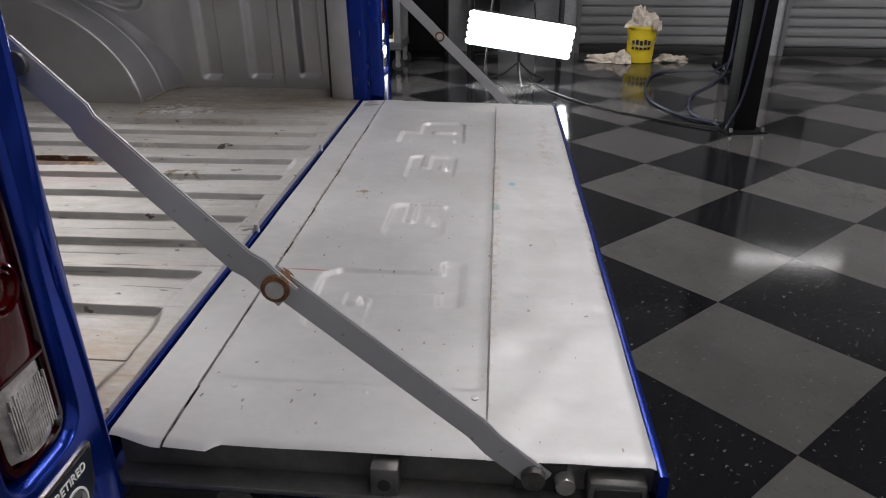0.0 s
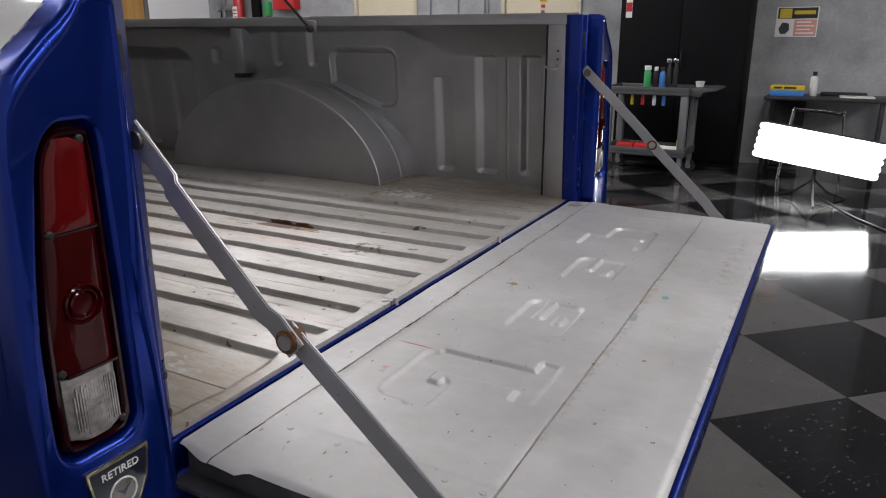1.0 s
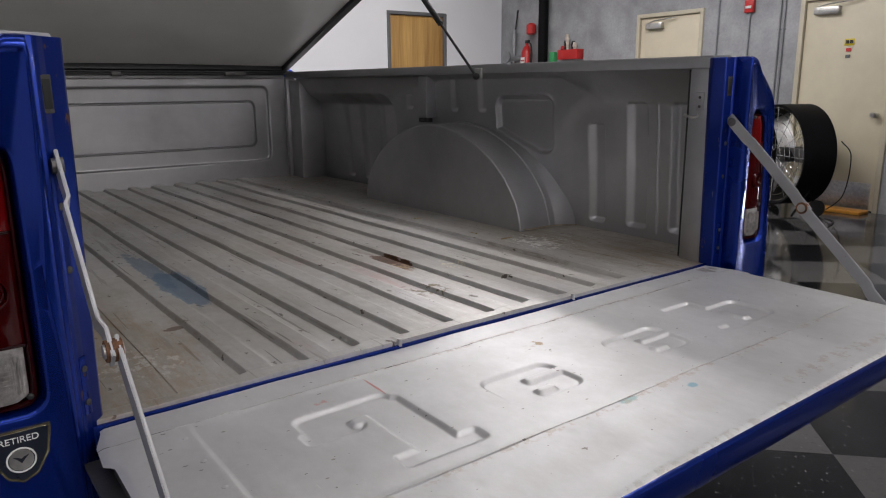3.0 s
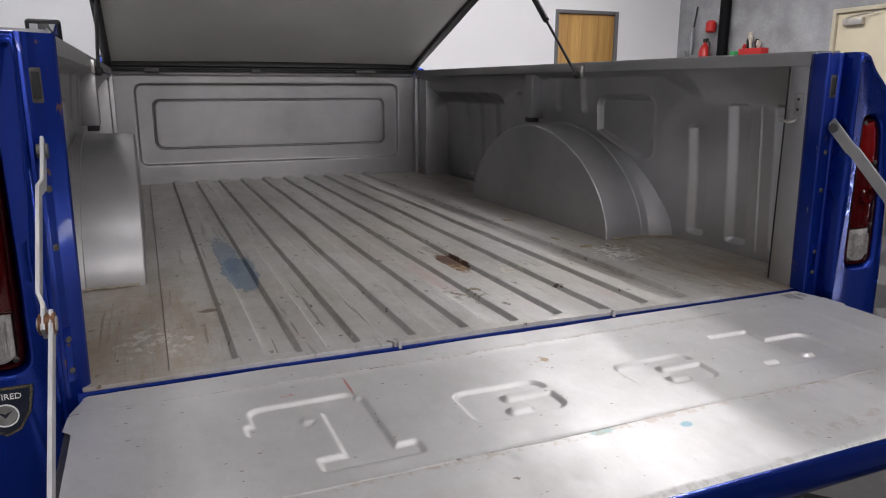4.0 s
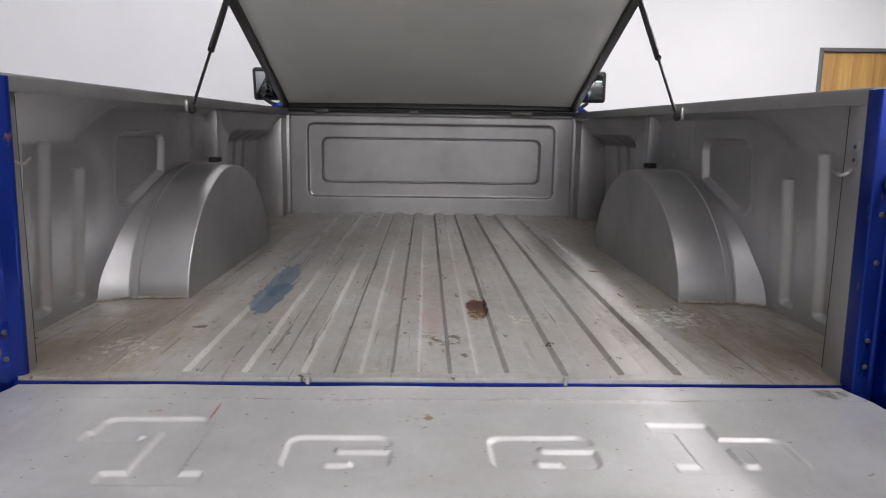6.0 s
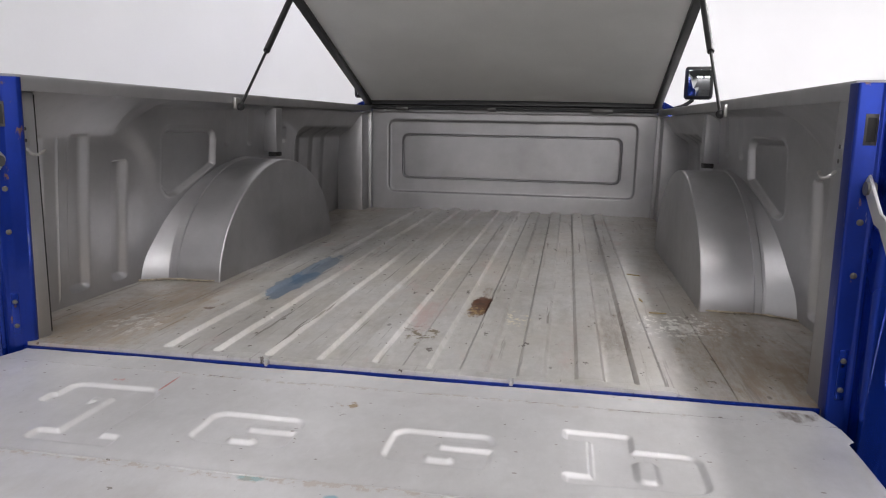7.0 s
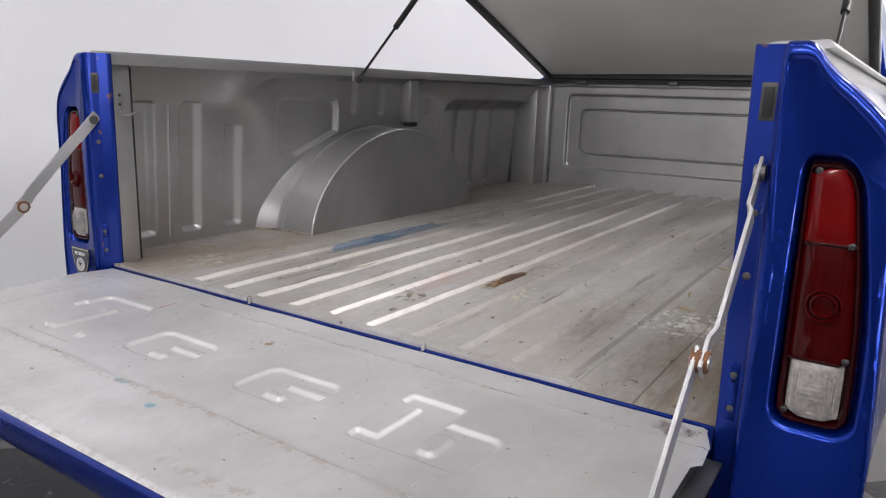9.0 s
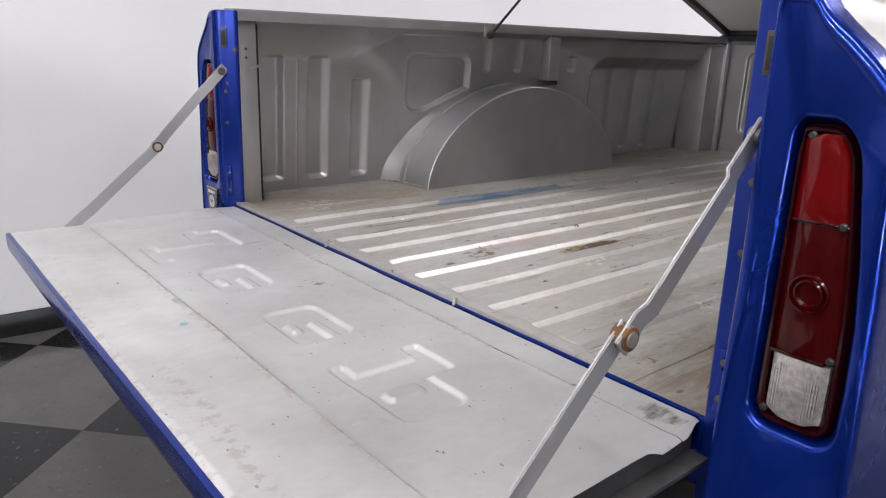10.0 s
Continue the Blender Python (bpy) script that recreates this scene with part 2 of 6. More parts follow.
M_GATE = silver("tailgate_paint", (0.56, 0.558, 0.56), 0.49, cloudy=0.35, scratch=0.55, metal=0.55, grime=0.2,
                seams=((0.062, 0.0021, 0.003, (0.022, 0.016, 0.012)), (0.368, 0.0005, 0.006, (0.24, 0.16, 0.10))), stains=(
    (0.373, -0.07, 0.007, 0.024, (0.08, 0.30, 0.31), 0.5, 0.35),
    (0.402, 0.043, 0.008, 0.011, (0.06, 0.30, 0.42), 0.6, 0.3),
    (0.105, -0.337, 0.034, 0.003, (0.42, 0.07, 0.05), 0.7, 0.3),
    (0.115, -0.42, 0.012, 0.02, (0.5, 0.2, 0.17), 0.6, 0.8, "spatter"),
    (0.13, -0.02, 0.014, 0.022, (0.24, 0.15, 0.05), 0.8, 0.8, "spatter"),
    (0.372, 0.0, 0.010, 0.62, (0.36, 0.26, 0.17), 0.38, 0.4, "spatter"),
    (0.062, 0.0, 0.008, 0.68, (0.30, 0.22, 0.14), 0.35, 0.4, "spatter"),
    (0.520, 0.1, 0.009, 0.68, (0.22, 0.16, 0.12), 0.28, 0.3, "spatter"),
    (0.48, 0.35, 0.02, 0.22, (0.28, 0.18, 0.12), 0.3, 0.25, "spatter"),
    (0.44, -0.1, 0.03, 0.4, (0.36, 0.31, 0.25), 0.12, 0.4, "thin"),
    (0.03, 0.66, 0.02, 0.035, (0.09, 0.055, 0.035), 0.9, 0.6, "thin")))
M_STRAP = silver("strap_paint", (0.42, 0.42, 0.43), 0.42, scratch=0.35, metal=0.6)
M_BLUE = surface("blue_metallic_paint", (0.0006, 0.021, 0.23), 0.26, 0.72, 0.1, 5, 300, 0.01, coat=0.2, rvary=0.05)
M_BLUE_WORN = chipped("chipped_blue_paint", (0.0006, 0.019, 0.21), (0.11, 0.05, 0.025))
M_WHITE_PAINT = surface("white_car_paint", (0.74, 0.74, 0.72), 0.3, 0.0, 0.04, 5, 200, 0.01, coat=1.0, rvary=0.05)
M_STEEL = surface("zinc_steel", (0.55, 0.54, 0.52), 0.35, 0.9, 0.2, 30, 120, 0.08)
M_CHROME = surface("chrome", (0.82, 0.82, 0.82), 0.09, 1.0, 0.03, 8, 60, 0.0, rvary=0.03)
M_RUST = surface("rusty_steel", (0.17, 0.075, 0.033), 0.8, 0.1, 0.5, 60, 240, 0.3)
M_BLACK = surface("black_plastic", (0.016, 0.016, 0.017), 0.45, 0.0, 0.2, 12, 150, 0.05)
M_RUBBER = surface("black_rubber", (0.014, 0.014, 0.014), 0.7, 0.0, 0.25, 12, 90, 0.1)
M_DARK = surface("dark_underbody", (0.012, 0.012, 0.013), 0.8, 0.0, 0.3, 12, 90, 0.1)
M_LID = surface("cover_underside", (0.82, 0.82, 0.80), 0.38, 0.0, 0.05, 3, 120, 0.03, rvary=0.06)
M_RED_LENS = surface("red_lens", (0.115, 0.0015, 0.002), 0.07, 0.0, 0.08, 30, 160, 0.0, rvary=0.02, spec=0.3)
M_DARK_LENS = surface("dark_red_lens", (0.042, 0.001, 0.0015), 0.08, 0.0, 0.15, 25, 160, 0.0, rvary=0.02, spec=0.22)
M_LENS_RIM = surface("dark_lens_rim", (0.018, 0.001, 0.002), 0.12, 0.0, 0.15, 25, 160, 0.0, rvary=0.03, spec=0.4)
M_CLEAR_LENS = surface("clear_lens", (0.34, 0.32, 0.31), 0.16, 0.2, 0.35, 40, 160, 0.0, coat=0.6, rvary=0.05)
M_NAVY = surface("badge_navy", (0.012, 0.016, 0.03), 0.3, 0.0, 0.1, 40, 160, 0.0, coat=0.5)
M_GOLD = surface("badge_gold", (0.62, 0.55, 0.36), 0.25, 1.0, 0.1, 40, 160, 0.0)
M_WHITE = surface("white_plastic", (0.78, 0.78, 0.76), 0.45, 0.0, 0.06, 10, 120, 0.02)
M_WALL_WHITE = surface("white_wall_paint", (0.83, 0.835, 0.85), 0.6, 0.0, 0.025, 0.9, 90, 0.04, rvary=0.05)
M_WALL_GREY = surface("grey_block_wall_paint", (0.33, 0.335, 0.345), 0.6, 0.0, 0.3, 2.2, 34, 0.25)
M_BASE = surface("black_vinyl_base", (0.012, 0.012, 0.013), 0.35, 0.0, 0.2, 6, 60, 0.03)
M_CEIL = surface("ceiling_paint", (0.13, 0.13, 0.13), 0.8, 0.0, 0.06, 1.5, 50, 0.05)
M_BEIGE = surface("beige_door_paint", (0.60, 0.54, 0.40), 0.45, 0.0, 0.06, 3, 90, 0.04)
M_BEIGE_FRAME = surface("beige_frame_paint", (0.50, 0.45, 0.34), 0.45, 0.0, 0.08, 5, 90, 0.04)
M_GREY_FRAME = surface("grey_frame_paint", (0.13, 0.13, 0.135), 0.45, 0.0, 0.08, 5, 90, 0.04)
M_SHUTTER = surface("shutter_enamel", (0.17, 0.174, 0.178), 0.45, 0.1, 0.1, 3, 80, 0.04, stretch=(0.4, 1, 3))
M_CART = surface("grey_resin", (0.06, 0.062, 0.066), 0.55, 0.0, 0.15, 6, 120, 0.1)
M_RED = surface("red_enamel", (0.50, 0.02, 0.02), 0.35, 0.0, 0.1, 8, 90, 0.02)
M_GREEN = surface("green_plastic", (0.05, 0.36, 0.12), 0.4, 0.0, 0.1, 20, 90, 0.02)
M_BLUE_LABEL = surface("blue_label", (0.05, 0.20, 0.55), 0.4, 0.0, 0.1, 20, 90, 0.02)
M_YELLOW = surface("yellow_plastic", (0.62, 0.47, 0.02), 0.4, 0.0, 0.12, 8, 90, 0.03)
M_ORANGE = surface("orange_plastic", (0.62, 0.27, 0.03), 0.5, 0.0, 0.12, 8, 90, 0.03)
M_PINK = surface("faded_red_print", (0.62, 0.30, 0.26), 0.5, 0.0, 0.08, 20, 90, 0.02)
M_RAG = surface("cotton_rag", (0.60, 0.53, 0.45), 0.9, 0.0, 0.3, 14, 90, 0.4)
M_HOSE = surface("blue_hose", (0.010, 0.014, 0.036), 0.6, 0.0, 0.15, 8, 90, 0.03)
M_SLAB = surface("joint_grey", (0.05, 0.05, 0.05), 0.6, 0.0, 0.2, 6, 60, 0.1)
M_MIRROR, _nt, _p = blank("mirror_glass")
_p.inputs["Base Color"].default_value, _p.inputs["Metallic"].default_value, _p.inputs["Roughness"].default_value = (0.5, 0.52, 0.54, 1), 1.0, 0.03
M_GLASS = surface("tinted_window_glass", (0.02, 0.022, 0.024), 0.06, 0.0, 0.05, 4, 60, 0.0, rvary=0.02)
M_TUBE, _nt, _p = blank("lit_tube")
_p.inputs["Base Color"].default_value = (0.9, 0.9, 0.9, 1)
_p.inputs["Emission Color"].default_value, _p.inputs["Emission Strength"].default_value = (0.96, 0.98, 1.0, 1), 6.0
M_WORK_TUBE, _nt, _p = blank("lit_work_tube")
_p.inputs["Base Color"].default_value = (0.9, 0.9, 0.9, 1)
_p.inputs["Emission Color"].default_value, _p.inputs["Emission Strength"].default_value = (0.95, 0.98, 1.0, 1), 22.0
M_SEALER = surface("dirty_sealer", (0.34, 0.29, 0.22), 0.7, 0.0, 0.5, 40, 160, 0.3)
M_CHANNEL = surface("dull_bare_steel", (0.13, 0.127, 0.122), 0.42, 0.6, 0.3, 14, 120, 0.1)
M_CART_LIGHT = surface("mid_grey_resin", (0.14, 0.143, 0.147), 0.5, 0.0, 0.12, 6, 120, 0.06)
M_BLACK_STEEL = surface("black_enamelled_steel", (0.004, 0.004, 0.005), 0.6, 0.0, 0.25, 3, 80, 0.04, spec=0.12)
M_WORN = surface("worn_dark_metal", (0.10, 0.095, 0.09), 0.5, 0.6, 0.4, 60, 200, 0.2)
M_CONDUIT = surface("galvanised_pipe", (0.30, 0.31, 0.32), 0.4, 0.6, 0.15, 10, 90, 0.05)


def tile_material(name, base, fleck, amount):
    m, nt, p = blank(name)
    info = nt.nodes.new("ShaderNodeObjectInfo")
    big = noise_tex(nt, 2.5, 5, 0.7)
    col = ramp(nt, tuple(c * 0.82 for c in base), tuple(c * 1.15 for c in base), 0.3, 0.7, big)
    v = nt.nodes.new("ShaderNodeMapRange")
    v.inputs[3].default_value, v.inputs[4].default_value = 0.86, 1.12
    nt.links.new(info.outputs["Random"], v.inputs[0])
    col = mix(nt, 1.0, col, v.outputs[0], "MULTIPLY")
    flecks = ramp(nt, (0, 0, 0), (1, 1, 1), 0.64, 0.70, noise_tex(nt, 70, 3, 0.6, (1, 0.55, 1)))
    col = mix(nt, calc(nt, "MULTIPLY", flecks, amount), col, fleck)
    dark = ramp(nt, (0, 0, 0), (1, 1, 1), 0.62, 0.68, noise_tex(nt, 55, 3, 0.6, (0.6, 1, 1), (7, 2, 0)))
    col = mix(nt, calc(nt, "MULTIPLY", dark, 0.5), col, tuple(c * 0.55 for c in base))
    nt.links.new(col, p.inputs["Base Color"])
    r = nt.nodes.new("ShaderNodeMapRange")
    r.inputs[3].default_value, r.inputs[4].default_value = 0.055, 0.13
    nt.links.new(noise_tex(nt, 5, 5, 0.7, None, (2, 8, 0)), r.inputs[0])
    nt.links.new(r.outputs[0], p.inputs["Roughness"])
    bump(nt, p, noise_tex(nt, 7, 3, 0.5), 0.05, 0.004)
    p.inputs["Specular IOR Level"].default_value = 0.3
    return m


M_TILE_LIGHT = tile_material("light_speckled_tile", (0.073, 0.071, 0.069), (0.14, 0.147, 0.143), 0.4)
M_TILE_DARK = tile_material("dark_speckled_tile", (0.009, 0.009, 0.010), (0.15, 0.15, 0.15), 0.6)


def wood_material():
    m, nt, p = blank("honey_wood_veneer")
    band = noise_tex(nt, 5.5, 3, 0.55, (1, 1, 0.06))
    grain = noise_tex(nt, 46, 4, 0.6, (1, 1, 0.04))
    col = ramp(nt, (0.34, 0.17, 0.045), (0.60, 0.36, 0.12), 0.36, 0.66, band)
    col = mix(nt, 0.35, col, ramp(nt, (0.28, 0.14, 0.04), (0.62, 0.40, 0.15), 0.35, 0.65, grain))
    nt.links.new(col, p.inputs["Base Color"])
    p.inputs["Roughness"].default_value = 0.38
    bump(nt, p, grain, 0.04, 0.002)
    return m


M_WOOD = wood_material()


# ---- mesh helpers ----
def mesh_of(name, bm, mat, smooth=None):
    me = bpy.data.meshes.new(name)
    bm.normal_update()
    bm.to_mesh(me)
    bm.free()
    me.materials.append(mat)
    if smooth is not None:
        me.shade_smooth()
        if smooth > 0:
            me.set_sharp_from_angle(angle=radians(smooth))
    return me


def part(name, bm, material, parent, label="", smooth=35, m=None):
    ob = new(name, mesh_of(name, bm, material, smooth))
    ob.parent = parent
    if m is not None:
        ob.matrix_basis = m
    return tagged(ob, label)


def thing(name, label, category, m=None, group="", kind=""):
    ob = new(name)
    ob.empty_display_size = 0.1
    ob.matrix_basis = m or Matrix()
    return tagged(ob, label, category, group, kind)


def solo(name, bm, material, label, category, m=None, group="", kind="", smooth=35):
    ob = new(name, mesh_of(name, bm, material, smooth))
    ob.matrix_basis = m or Matrix()
    return tagged(ob, label, category, group, kind)


def box(bm, x0, x1, y0, y1, z0, z1, bevel=0.0, seg=2, m=None):
    r = bmesh.ops.create_cube(bm, size=1, matrix=Matrix.LocRotScale(((x0 + x1) / 2, (y0 + y1) / 2, (z0 + z1) / 2), None, (x1 - x0, y1 - y0, z1 - z0)))
    vs = r["verts"]
    if m is not None:
        bmesh.ops.transform(bm, matrix=m, verts=vs)
    if bevel:
        es = list({e for v in vs for e in v.link_edges})
        bmesh.ops.bevel(bm, geom=es, offset=bevel, segments=seg, affect="EDGES", profile=0.5)
    return bm


def cyl(bm, p0, p1, r0, r1=None, seg=16):
    p0, p1 = Vector(p0), Vector(p1)
    d = p1 - p0
    m = Matrix.Translation((p0 + p1) / 2) @ d.to_track_quat("Z", "Y").to_matrix().to_4x4()
    bmesh.ops.create_cone(bm, cap_ends=True, segments=seg, radius1=r0, radius2=r0 if r1 is None else r1, depth=d.length, matrix=m)
    return bm


def lathe(bm, profile, seg=20, m=None):
    """Rings of (radius, height), closed at both ends."""
    rings = []
    for r, z in profile:
        rings.append([bm.verts.new((r * math.cos(2 * math.pi * k / seg), r * math.sin(2 * math.pi * k / seg), z)) for k in range(seg)])
    for a, b in zip(rings, rings[1:]):
        for k in range(seg):
            bm.faces.new((a[k], a[(k + 1) % seg], b[(k + 1) % seg], b[k]))
    bm.faces.new(rings[0][::-1])
    bm.faces.new(rings[-1])
    if m is not None:
        bmesh.ops.transform(bm, matrix=m, verts=[v for r in rings for v in r])
    return bm


def tube(bm, pts, r, seg=10):
    """A round bar through the points."""
    pts = [Vector(p) for p in pts]
    rings = []
    side = None
    for i, p in enumerate(pts):
        d = (pts[min(i + 1, len(pts) - 1)] - pts[max(i - 1, 0)]).normalized()
        if side is None:
            side = d.orthogonal().normalized()
        side = (side - d * side.dot(d)).normalized()
        up = d.cross(side)
        rings.append([bm.verts.new(p + r * (math.cos(2 * math.pi * k / seg) * side + math.sin(2 * math.pi * k / seg) * up)) for k in range(seg)])
    for a, b in zip(rings, rings[1:]):
        for k in range(seg):
            bm.faces.new((a[k], a[(k + 1) % seg], b[(k + 1) % seg], b[k]))
    bm.faces.new(rings[0][::-1])
    bm.faces.new(rings[-1])
    return bm


def smooth_line(pts, n=8):
    """More points along a Catmull-Rom curve through pts."""
    P = [Vector(p) for p in pts]
    P = [2 * P[0] - P[1]] + P + [2 * P[-1] - P[-2]]
    out = []
    for a, b, c, d in zip(P, P[1:], P[2:], P[3:]):
        for k in range(n):
            t = k / n
            out.append(0.5 * (2 * b + (c - a) * t + (2 * a - 5 * b + 4 * c - d) * t * t + (3 * b - 3 * c + d - a) * t ** 3))
    return out + [P[-2]]


def prism(bm, outline, axis, a, b, bevel=0.0):
    """The outline (two coordinates) drawn out along an axis from a to b."""
    def at(u, v, w):
        return {"x": (w, u, v), "y": (u, w, v), "z": (u, v, w)}[axis]
    lo = [bm.verts.new(at(u, v, a)) for u, v in outline]
    hi = [bm.verts.new(at(u, v, b)) for u, v in outline]
    n = len(outline)
    fs = [bm.faces.new(lo[::-1]), bm.faces.new(hi)]
    fs += [bm.faces.new((lo[k], lo[(k + 1) % n], hi[(k + 1) % n], hi[k])) for k in range(n)]
    bmesh.ops.recalc_face_normals(bm, faces=fs)
    if bevel:
        bmesh.ops.bevel(bm, geom=list({e for f in fs for e in f.edges}), offset=bevel, segments=2, affect="EDGES", profile=0.5)
    return bm


def grid(bm, X, Y, Z):
    """A sheet through arrays of places."""
    n, m = X.shape
    vs = [bm.verts.new((float(X[i, j]), float(Y[i, j]), float(Z[i, j]))) for i in range(n) for j in range(m)]
    for i in range(n - 1):
        for j in range(m - 1):
            bm.faces.new((vs[i * m + j], vs[(i + 1) * m + j], vs[(i + 1) * m + j + 1], vs[i * m + j + 1]))
    return bm


def rrect(u, v, u0, u1, v0, v1, r):
    """Signed distance to a rectangle with round corners (below 0 inside)."""
    qx = np.abs(u - (u0 + u1) / 2) - (u1 - u0) / 2 + r
    qy = np.abs(v - (v0 + v1) / 2) - (v1 - v0) / 2 + r
    return np.hypot(np.maximum(qx, 0), np.maximum(qy, 0)) + np.minimum(np.maximum(qx, qy), 0) - r


def step(d, w):
    """1 inside, 0 outside, smooth over a width w."""
    t = np.clip(0.5 - d / w, 0, 1)
    return t * t * (3 - 2 * t)


def waves(u, v, k, seed):
    """Gentle unevenness of pressed sheet metal, about -1 to 1."""
    rng = np.random.RandomState(seed)
    out = np.zeros_like(u)
    for _ in range(9):
        a, b, c = rng.normal(0, k), rng.normal(0, k), rng.uniform(0, 6.28)
        out += np.sin(a * u + b * v + c)
    return out / 4.5


def finer(edges, lines, w):
    """Sorted grid lines with extra ones close round some of them."""
    extra = [l + o * w for l in lines for o in (-1.2, -0.6, 0, 0.6, 1.2)]
    return np.array(sorted(set(np.round(np.concatenate([edges, extra]), 5))))


# ---- the room ----
WX0, WX1, WY0, WY1 = -8.39, 7.2, -2.36, 7.0
bm = box(bmesh.new(), WX0 - 0.2, WX1 + 0.2, WY0 - 0.2, WY1 + 0.2, -0.2, -0.006)
floor = solo("floor", bm, M_SLAB, "polished checkerboard floor of light and dark speckled tiles", "floor", ROOM, kind="structure")
bm = box(bmesh.new(), WX0 - 0.2, WX1 + 0.2, WY0 - 0.2, WY1 + 0.2, CEIL, CEIL + 0.15)
solo("ceiling", bm, M_CEIL, "plain grey painted shop ceiling", "ceiling", ROOM, kind="structure")
bm = box(bmesh.new(), WX0 - 0.2, WX1 + 0.2, WY0 - 0.2, WY0, -0.006, CEIL)
solo("wall_south", bm, M_WALL_WHITE, "smooth bright white painted wall", "wall", ROOM, kind="structure")
bm = box(bmesh.new(), WX1, WX1 + 0.2, WY0, WY1, -0.006, CEIL)
solo("wall_east", bm, M_CEIL, "plain grey painted shop wall", "wall", ROOM, kind="structure")
bm = box(bmesh.new(), WX0, WX1, WY0, WY0 + 0.012, 0, 0.11, 0.004)
solo("baseboard", bm, M_BASE, "black vinyl baseboard along the white wall", "baseboard", ROOM, kind="structure")


def pierced(name, u0, u1, holes, along, place, thick, top, material, label):
    """A wall along x or y with door openings (u0, u1, height)."""
    b = bmesh.new()
    def block(a, c, z0, z1):
        if along == "x":
            box(b, a, c, place, place + thick, z0, z1)
        else:
            box(b, place, place + thick, a, c, z0, z1)
    at = u0
    for a, c, h in sorted(holes):
        block(at, a, -0.006, top)
        block(a, c, h, top)
        at = c
    block(at, u1, -0.006, top)
    return solo(name, b, material, label, "wall", ROOM, kind="structure")


DOORS_N = [(-5.55, -4.53, 2.23), (-3.32, -2.30, 2.23), (0.98, 2.98, 3.2), (3.16, 6.2, 3.2)]
pierced("wall_north", WX0, WX1, DOORS_N, "x", WY1, 0.2, CEIL, M_WALL_GREY, "mottled grey painted block wall with doors and shutters")
pierced("wall_west", WY0, WY1 + 0.2, [(4.80, 5.87, 2.43)], "y", WX0 - 0.2, 0.2, CEIL, M_WALL_WHITE, "white painted wall with a wooden door")


def frame_of(b, w, h, t, d):
    """Jambs and head round an opening w by h, standing at the origin, facing -y."""
    box(b, 0, t, -0.025, d, 0, h, 0.004)
    box(b, w - t, w, -0.025, d, 0, h, 0.004)
    box(b, t, w - t, -0.025, d, h - t, h, 0.004)
    return b


def swing_door(name, m, w, h, leaf_mat, frame_mat, label, closer=True, kick=False):
    """A flush door in its frame, facing -y, with its lower corner at the origin."""
    d = thing(name, label, "door", m, kind="structure")
    part("door_frame", frame_of(bmesh.new(), w, h, 0.05, 0.12), frame_mat, d)
    leaf = part("door_leaf", box(bmesh.new(), 0.055, w - 0.055, 0.012, 0.055, 0.012, h - 0.055, 0.003), leaf_mat, d)
    b = bmesh.new()
    cyl(b, (w - 0.13, 0.012, 1.0), (w - 0.13, -0.045, 1.0), 0.028)
    lathe(b, [(0.012, 0), (0.03, 0.01), (0.032, 0.03), (0.02, 0.045)], 14, pose(w - 0.13, -0.045, 1.0, 90, 0, 0))
    part("door_knob", b, M_STEEL, leaf, "brushed steel knob")
    if closer:
        b = box(bmesh.new(), 0.16, 0.42, -0.05, 0.012, h - 0.20, h - 0.125, 0.008)
        part("door_closer", b, M_STEEL, d, "silver hydraulic door closer")
        b = bmesh.new()
        tube(b, [(0.2, -0.03, h - 0.12), (0.32, -0.06, h - 0.10), (0.62, -0.02, h - 0.075)], 0.008, 8)
        part("closer_arm", b, M_STEEL, d)
    if kick:
        part("kick_plate", box(bmesh.new(), 0.10, w - 0.10, 0.004, 0.012, 0.03, 0.30, 0.002), M_STEEL, leaf, "brushed steel kick plate")
    return d


swing_door("door_1", ROOM @ pose(-5.55, WY1, 0), 1.02, 2.23, M_BEIGE, M_BEIGE_FRAME, "closed beige steel door with a silver closer")
door_2 = swing_door("door_2", ROOM @ pose(-3.32, WY1, 0), 1.02, 2.23, M_BEIGE, M_BEIGE_FRAME, "closed beige steel door with steel kick plate", kick=True)
swing_door("door_3", ROOM @ pose(WX0, 4.80, 0) @ pose(0, 0, 0, 0, 0, 90), 1.07, 2.43, M_WOOD, M_GREY_FRAME, "closed honey-coloured wooden door in dark frame", closer=False)
b = box(bmesh.new(), 0.49, 0.59, 0.006, 0.011, 1.70, 1.77, 0.002)
part("warning_sticker", b, M_YELLOW, door_2, "small yellow and black sticker")
for k, (xa, xb, za, zb) in enumerate(((0.505, 0.535, 1.72, 1.755), (0.545, 0.575, 1.72, 1.755), (0.515, 0.565, 1.64, 1.675), (0.515, 0.56, 1.575, 1.61))):
    part("sticker_mark", box(bmesh.new(), xa, xb, 0.001, 0.0055, za, zb), (M_BLACK, M_BLACK, M_RED, M_GREY_FRAME)[k], door_2)


